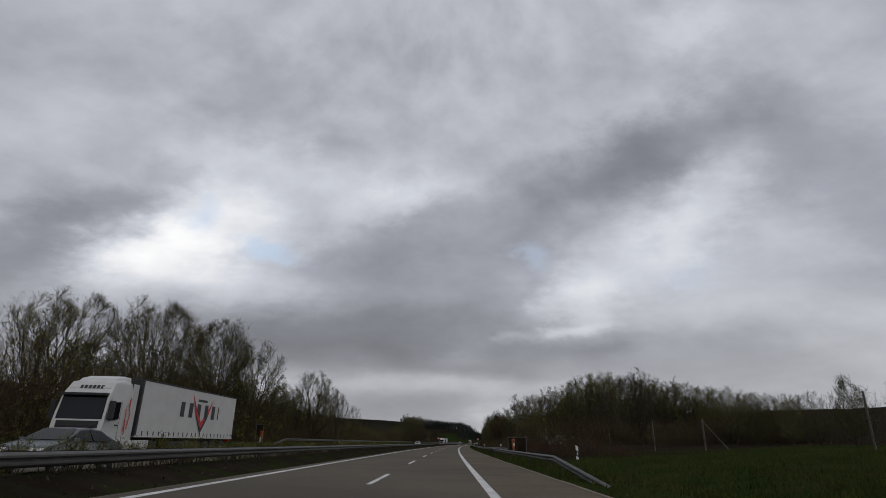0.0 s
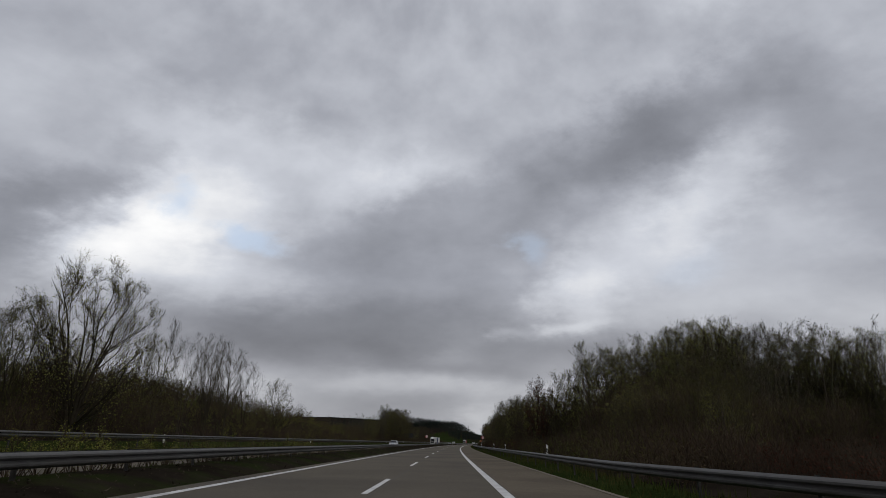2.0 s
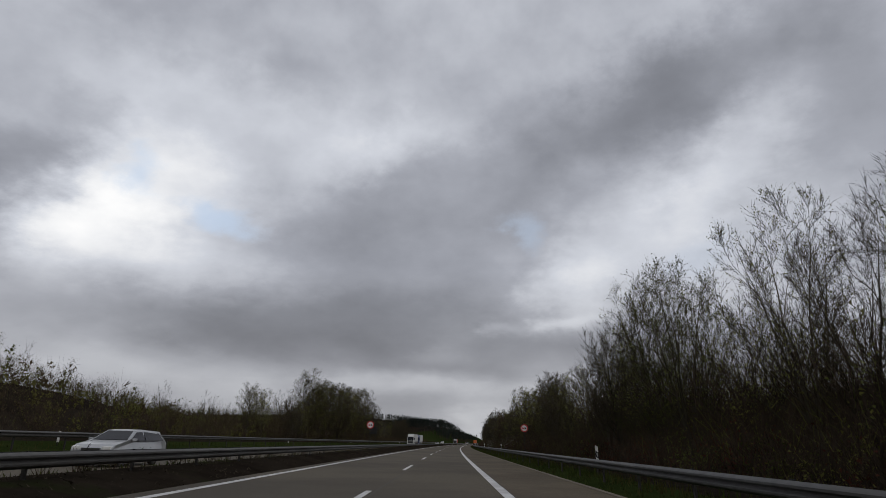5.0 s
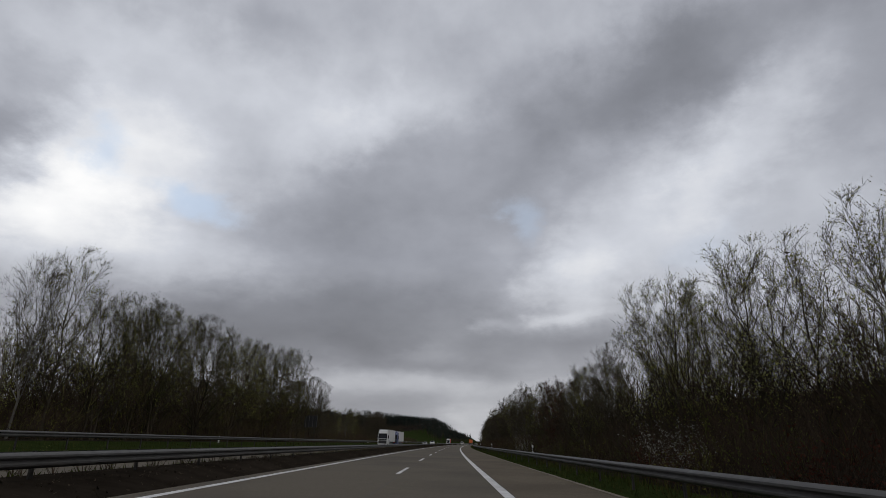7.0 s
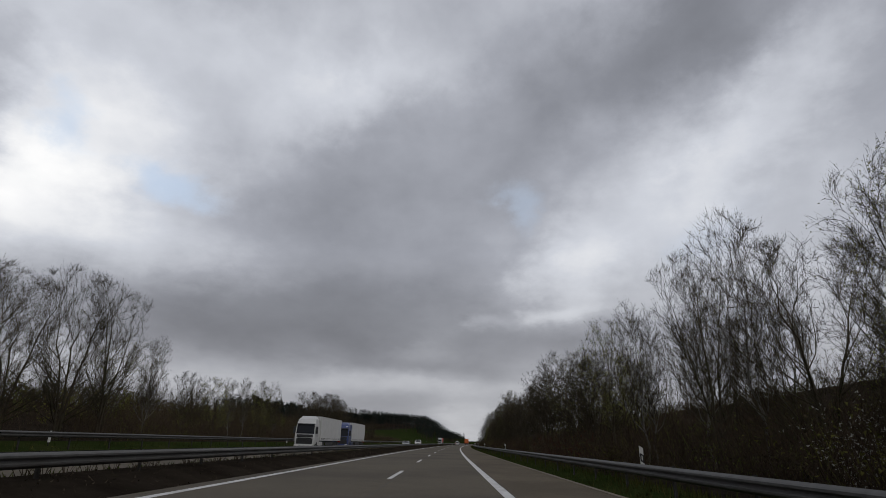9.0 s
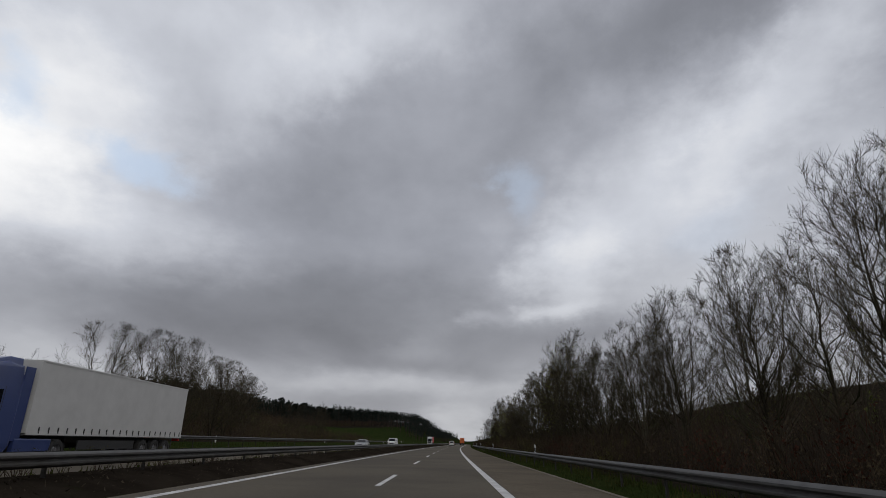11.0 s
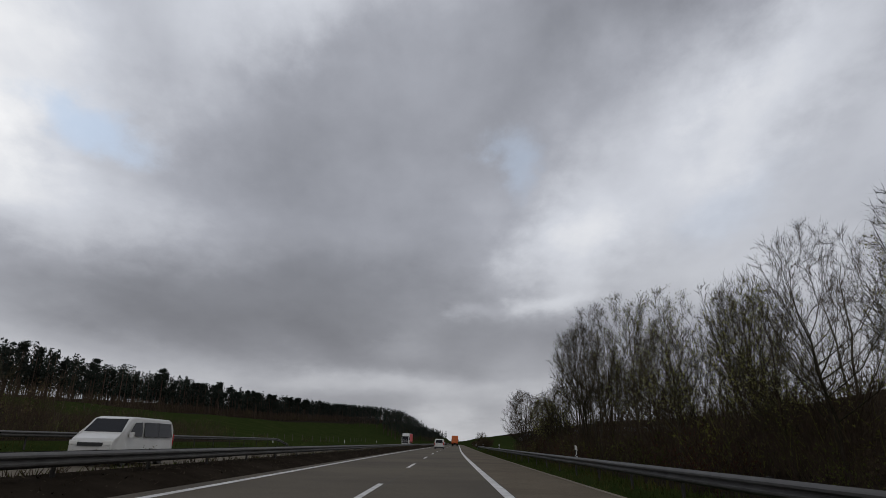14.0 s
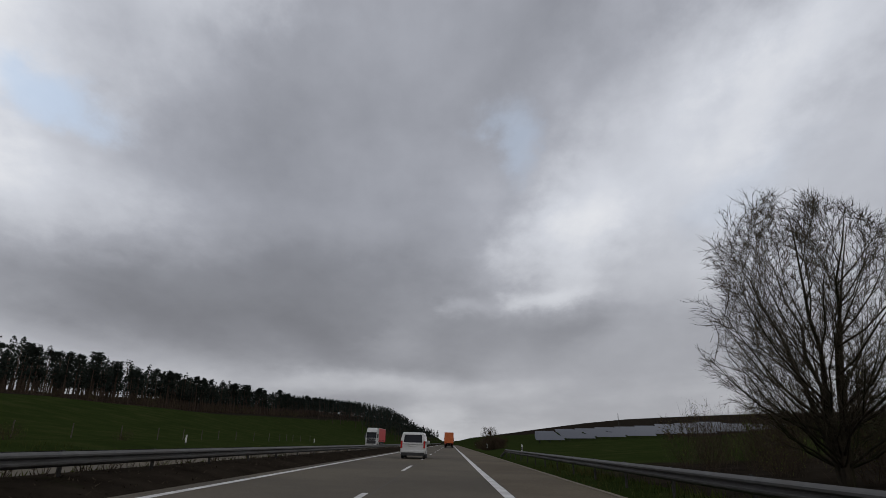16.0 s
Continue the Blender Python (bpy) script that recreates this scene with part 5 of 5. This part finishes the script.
def drive(thing, s, u, z, toward=False):
    """Stands a vehicle on the road, heading along it or, on the other carriageway, back."""
    lean = math.degrees(math.atan(FALL))
    p = at(s, u, z)
    thing.matrix_basis = Matrix.Translation(p) @ pose(0, 0, 0, 0, 0, yaw(s) + (180 if toward else 0)) @ pose(0, 0, 0, 0, -lean if toward else lean, 0)
    return thing


def far_road(u):
    return 0.262 + (-11.25 - u) * 0.0238


drive(make_truck("white articulated lorry with a white printed tarpaulin trailer", WHITE, CURTAIN, INK), 27.3, -17.0, far_road(-17.0), True)
drive(make_car("dark grey saloon on the oncoming carriageway", DARK_GREY), 20.4, -12.9, far_road(-12.9), True)
drive(make_car("pale estate car on the oncoming carriageway", SILVER, True), 214, -14.0, far_road(-14), True)
drive(make_truck("white articulated lorry with a plain pale trailer", WHITE, CURTAIN, None, CURTAIN), 412, -17.9, far_road(-17.9), True)
drive(make_truck("blue-fronted articulated lorry with a pale trailer", BLUE, CURTAIN, None, CURTAIN), 435, -17.9, far_road(-17.9), True)
drive(make_car("silver saloon on the oncoming carriageway", SILVER), 508, -14.0, far_road(-14), True)
drive(make_van("white minibus on the oncoming carriageway", WHITE), 554, -14.3, far_road(-14.3), True)
drive(make_truck("white lorry with a red and white trailer", WHITE, RED, None, CURTAIN), 733, -17.2, far_road(-17.2), True)
drive(make_van("white van seen from behind in the overtaking lane", WHITE), 652, -2.85, cross(-2.85))
drive(make_truck("lorry with an orange tarpaulin trailer", WHITE, ORANGE, None, ORANGE), 787, -0.4, cross(-0.4))

# ---- roadside furniture ----
POST_WHITE = plain("white_plastic", (0.6, 0.6, 0.58), 0.5)
SIGN_WHITE = plain("sign_white", (0.62, 0.62, 0.62), 0.4)
SIGN_RED = plain("sign_red", (0.5, 0.03, 0.035), 0.4)
SIGN_BACK = plain("sign_back", (0.022, 0.023, 0.026), 0.6, 0.3)
PHONE_ORANGE = plain("orange_enamel", (0.25, 0.058, 0.018), 0.45)
WOOD = material("weathered_wood", (0.05, 0.042, 0.034), (0.1, 0.085, 0.07), 6.0, 0.9, bump=0.3, stretch=(1, 1, 0.2))
PANEL_BLUE = plain("solar_glass", (0.05, 0.057, 0.075), 0.3, gloss=0.7)


def make_marker():
    """A delineator post: white, slanted at the top, with a black band and a reflector."""
    m = tagged(new("delineator_post"), "white plastic delineator post with a black band", "marker post", "marker posts")
    prof = [(-0.06, 0.42), (0.06, 0.42), (0.06, 0.98), (-0.06, 1.06)]
    bm = bmesh.new()
    a = [bm.verts.new((x, -0.05, z)) for x, z in prof]
    b = [bm.verts.new((x * 0.55, 0.06, z)) for x, z in prof]
    bm.faces.new(a)
    bm.faces.new(b[::-1])
    for i in range(4):
        j = (i + 1) % 4
        bm.faces.new((a[j], a[i], b[i], b[j]))
    bmesh.ops.recalc_face_normals(bm, faces=bm.faces[:])
    part("body", bm, POST_WHITE, m)
    box("foot", (-0.02, -0.02, -0.3), (0.02, 0.03, 0.44), STEEL_POST, m, 0.0, "grey steel foot")
    panel("black_band", [(-0.061, -0.052, 0.58), (0.061, -0.052, 0.5), (0.061, -0.052, 0.76), (-0.061, -0.052, 0.84)], BLACK, m, 0.004, "black slanted band")
    panel("reflector", [(-0.014, -0.053, 0.6), (0.014, -0.053, 0.6), (0.014, -0.053, 0.75), (-0.014, -0.053, 0.75)], PLATE, m, 0.008, "pale reflector")
    return m


_first = None
for _s, _u, _side in [(s, 6.35, 1) for s in (28.4, 72, 114.6, 145.3, 165.5, 214.5, 264.6, 310, 359.3, 409.4, 459.5, 507, 558, 607.3, 656, 706, 756)] + [(s, -23.4, -1) for s in (24, 74, 124, 174, 224, 274, 324, 374, 424, 474, 524, 574, 606, 656, 706)]:
    _m = Matrix.Translation(at(_s, _u, (land(_s, _u)) + (0.15 if _side > 0 else -0.2))) @ pose(0, 0, 0, 0, 0, yaw(_s) + (0 if _side > 0 else 180) + (2 if _s % 2 else -3))
    if _first is None:
        _first = make_marker()
        _first.matrix_basis = _m
    else:
        copy_thing(_first, _m)


def tube_part(name, p0, p1, r, mat, parent):
    verts, faces, idx = [], [], []
    tube(verts, faces, idx, [np.array(p0, float), np.array(p1, float)], [r, r], 8, 0)
    faces.append(tuple(range(8, 16)))
    return flat_mesh(name, verts, faces, mat, parent)


def disc(name, r, y, mat, parent, z, depth=0.006, inner=0.0):
    pts = [(r * math.cos(2 * math.pi * k / 28), y, z + r * math.sin(2 * math.pi * k / 28)) for k in range(28)]
    return panel(name, pts, mat, parent, depth)


def make_no_passing(s, u, base, high):
    t = tagged(new("traffic_sign"), "round red and white sign forbidding lorries to overtake", "traffic sign", "overtaking signs")
    tube_part("pole", (0, 0.04, -0.3), (0, 0.04, high + 0.4), 0.035, STEEL_POST, t)
    disc("face", 0.4, 0.0, SIGN_RED, t, high, 0.02)
    disc("field", 0.3, -0.022, SIGN_WHITE, t, high)
    for x0, mat in ((-0.2, SIGN_RED), (0.03, INK)):
        panel("lorry_symbol", [(x0, -0.03, high - 0.09), (x0 + 0.19, -0.03, high - 0.09), (x0 + 0.19, -0.03, high + 0.0), (x0 + 0.12, -0.03, high + 0.0), (x0 + 0.12, -0.03, high + 0.09), (x0, -0.03, high + 0.09)], mat, t, 0.004, "lorry symbol")
    t.matrix_basis = Matrix.Translation(at(s, u, base)) @ pose(0, 0, 0, 0, 0, yaw(s))
    return t


make_no_passing(253, 8.0, land(253, 8.0), 3.1)
make_no_passing(253, -8.7, 0.2, 2.9)


def make_board(s, u, wide, high, low):
    """The back of a large sign on two legs, with its stiffening rails."""
    b = tagged(new("sign_board"), "large dark back of a road sign on two steel legs", "road sign")
    box("board", (-wide / 2, -0.03, low), (wide / 2, 0.03, low + high), SIGN_BACK, b, 0.01)
    for x in (-0.4, -0.14, 0.14, 0.47):
        box("rib", (wide * x - 0.025, -0.09, low + 0.03), (wide * x + 0.025, -0.031, low + high - 0.03), STEEL, b, 0.0, "pale upright rib")
    for x in (-wide * 0.32, wide * 0.32):
        tube_part("leg", (x, -0.13, -0.4), (x, -0.13, low + high - 0.1), 0.05, STEEL_POST, b)
    b.matrix_basis = Matrix.Translation(at(s, u, land(s, u))) @ pose(0, 0, 0, 0, 0, yaw(s))
    return b


make_board(369, -25.2, 2.3, 2.0, 2.6)


def make_phone(s, u, turn):
    p = tagged(new("emergency_telephone"), "orange emergency telephone pillar beside the shoulder", "emergency telephone")
    box("foot", (-0.14, -0.14, -0.7), (0.14, 0.14, 0.75), PHONE_ORANGE, p, 0.02)
    box("housing", (-0.25, -0.2, 0.75), (0.25, 0.2, 1.75), PHONE_ORANGE, p, 0.07)
    box("hood", (-0.28, -0.24, 1.68), (0.28, 0.22, 1.8), PHONE_ORANGE, p, 0.05)
    box("niche", (-0.14, -0.215, 1.35), (0.16, -0.195, 1.65), BLACK, p, 0.0, "dark speaking niche")
    panel("sign_plate", [(-0.1, -0.204, 0.95), (0.2, -0.204, 0.95), (0.2, -0.204, 1.28), (-0.1, -0.204, 1.28)], SIGN_WHITE, p, 0.006, "white plate with a handset symbol")
    panel("handset_symbol", [(0.02, -0.212, 1.0), (0.1, -0.212, 1.04), (0.12, -0.212, 1.12), (0.1, -0.212, 1.2), (0.02, -0.212, 1.24), (0.06, -0.212, 1.12)], INK, p, 0.003)
    p.matrix_basis = Matrix.Translation(at(s, u, land(s, u) + (0.32 if u > 0 else -0.25))) @ pose(0, 0, 0, 0, 0, yaw(s) + turn) @ Matrix.Diagonal((0.64, 0.64, 1, 1))
    return p


make_phone(76.6, 8.3, 20)
make_phone(78, -24.6, 160)


def make_screen(s, u, wide, turn):
    f = tagged(new("wind_screen"), "grey steel-framed glass screen round the telephone", "screen")
    for x in (-wide / 2, wide / 2):
        box("upright", (x - 0.04, -0.04, -0.3), (x + 0.04, 0.04, 2.35), STEEL, f, 0.0)
    for z in (0.3, 2.3):
        box("crossbar", (-wide / 2 + 0.041, -0.03, z), (wide / 2 - 0.041, 0.03, z + 0.06), STEEL, f, 0.0)
    g = bpy.data.materials.get("screen_glass") or bpy.data.materials.new("screen_glass")
    g.use_nodes = True
    n = g.node_tree.nodes["Principled BSDF"]
    n.inputs["Transmission Weight"].default_value, n.inputs["Roughness"].default_value = 1.0, 0.05
    n.inputs["Base Color"].default_value = (0.55, 0.56, 0.55, 1)
    n.inputs["IOR"].default_value = 1.05
    pane = box("pane", (-wide / 2 + 0.045, -0.005, 0.37), (wide / 2 - 0.045, 0.005, 2.29), g, f, 0.0)
    pane.visible_shadow = False
    f.matrix_basis = Matrix.Translation(at(s, u, land(s, u))) @ pose(0, 0, 0, 0, 0, yaw(s) + turn)
    return f


make_screen(79.6, -25.4, 1.0, 0)
make_screen(78.2, 9.35, 1.6, 0)
make_screen(80.0, 8.45, 1.4, 38)
make_screen(79.05, 10.2, 1.5, 88)


def make_wood_post(s, u, high, r=0.07, brace=0.0):
    p = tagged(new("fence_post"), "weathered wooden post standing in the meadow", "post", "posts in the meadow")
    tube_part("post", (0, 0, -0.4), (0.02, 0, high), r, WOOD, p)
    if brace:
        tube_part("brace", (brace, 0, -0.2), (0.05, 0, high * 0.92), r * 0.8, WOOD, p)
    p.matrix_basis = Matrix.Translation(at(s, u, land(s, u))) @ pose(0, 0, 0, 0, 0, yaw(s))
    return p


make_wood_post(62, 26.5, 3.2, 0.09, 2.6)
make_wood_post(70, 24.0, 3.4, 0.07)
make_wood_post(88, 23.5, 2.4, 0.06)
make_wood_post(48, 34.0, 4.6, 0.09)
for _i in range(26):
    make_wood_post(575 + 6.5 * _i, -31.5 + 0.6 * math.sin(_i), 1.25, 0.045)


# solar field beyond the meadow
def make_solar_table(s, u, wide):
    t = tagged(new("solar_table"), "blue-grey solar panels on a low steel frame", "solar panel", "solar field on the slope")
    panel("panel", [(-wide / 2, -1.5, 0.9), (wide / 2, -1.5, 0.9), (wide / 2, 1.5, 2.4), (-wide / 2, 1.5, 2.4)], PANEL_BLUE, t, 0.05)
    for x in (-wide * 0.35, 0.0, wide * 0.35):
        tube_part("leg", (x, -1.0, -0.5), (x, -1.0, 1.1), 0.05, STEEL_POST, t)
        tube_part("leg", (x, 1.0, -0.5), (x, 1.0, 2.1), 0.05, STEEL_POST, t)
    t.matrix_basis = Matrix.Translation(at(s, u, land(s, u))) @ pose(0, 0, 0, 0, 0, yaw(s))
    return t


_table = None
for _i in range(9):
    for _j in range(9):
        _s, _u = 820 + 14 * _i, 36 + 11.0 * _j + 2 * _i
        if _table is None:
            _table = make_solar_table(_s, _u, 10.4)
        else:
            copy_thing(_table, Matrix.Translation(at(_s, _u, land(_s, _u))) @ pose(0, 0, 0, 0, 0, yaw(_s)))

_mast = tagged(new("mast"), "thin grey mast on the ridge behind the solar field", "mast")
tube_part("pole", (0, 0, -0.5), (0, 0, 9), 0.14, STEEL_POST, _mast)
_mast.matrix_basis = Matrix.Translation(at(900, 84, land(900, 84)))

# round trees at the end of the meadow
plant("bud3", 748, 8.6, 0.46, 1.4, 0.95)
plant("bud3", 752, 10.6, 0.46, 0.3, 0.95)
plant("copper", 750, 9.6, 0.44, 0.9)
for _i in range(18):
    plant(rnd.choice(["bramble1", "bramble1", "redbush"]), 745 + 0.5 * _i, 7.6 + rnd.uniform(0, 4.4), rnd.uniform(0.95, 1.45), _i)
for _s, _u, _k in ((640, -27.5, 0.5), (652, -26.8, 0.4), (607, -25.4, 0.55)):
    plant("bramble2", _s, _u, _k, _s)


# grass on the verges
def verge_grass():
    rng = np.random.default_rng(9)
    verts, faces = [], []
    for _ in range(62000):
        k = rng.uniform(-0.4, 1)
        if k < 0.0:
            s = 14 + 60 * rng.uniform() ** 1.3
            u, h = 6.6 + (s - 8) * 0.75 * rng.uniform(), rng.uniform(0.1, 0.3)
        elif k < 0.2:
            s, u, h = rng.uniform(20, 640), rng.uniform(5.65, 6.6), rng.uniform(0.22, 0.46)
        elif k < 0.62:
            s, u, h = rng.uniform(5, 640), 4.5 + 2.2 * rng.uniform() ** 0.8, rng.uniform(0.08, 0.26)
        elif k < 0.8:
            s, u, h = rng.uniform(0, 640), rng.uniform(-10.9, -9.5), rng.uniform(0.05, 0.2)
        else:
            s, u, h = rng.uniform(0, 640), rng.uniform(-24.5, -21.8), rng.uniform(0.15, 0.4)
        p = np.array(at(s, u, land(s, u) - 0.02))
        w = rng.uniform(0, 6.28)
        side = np.array((math.cos(w), math.sin(w), 0)) * 0.022
        tip = p + np.array((rng.normal(0, 0.06), rng.normal(0, 0.06), h))
        i = len(verts)
        verts += [p - side, p + side, tip]
        faces.append((i, i + 1, i + 2))
    index = [0] * len(faces)
    for _ in range(14000):
        # dead stalks and litter on the bare strip of the central reserve
        s, u, h = rng.uniform(0, 660), rng.uniform(-9.4, -7.05), rng.uniform(0.02, 0.09)
        p = np.array(at(s, u, land(s, u) - 0.01))
        w = rng.uniform(0, 6.28)
        side = np.array((math.cos(w), math.sin(w), 0)) * rng.uniform(0.015, 0.04)
        i = len(verts)
        verts += [p - side, p + side, p + np.array((rng.normal(0, 0.07), rng.normal(0, 0.07), h))]
        faces.append((i, i + 1, i + 2))
        index.append(1)
    return tagged(flat_mesh("grass", verts, faces, [GRASS, DRY], None, index), "rough green grass along the verges", "grass", kind="stuff")


verge_grass()
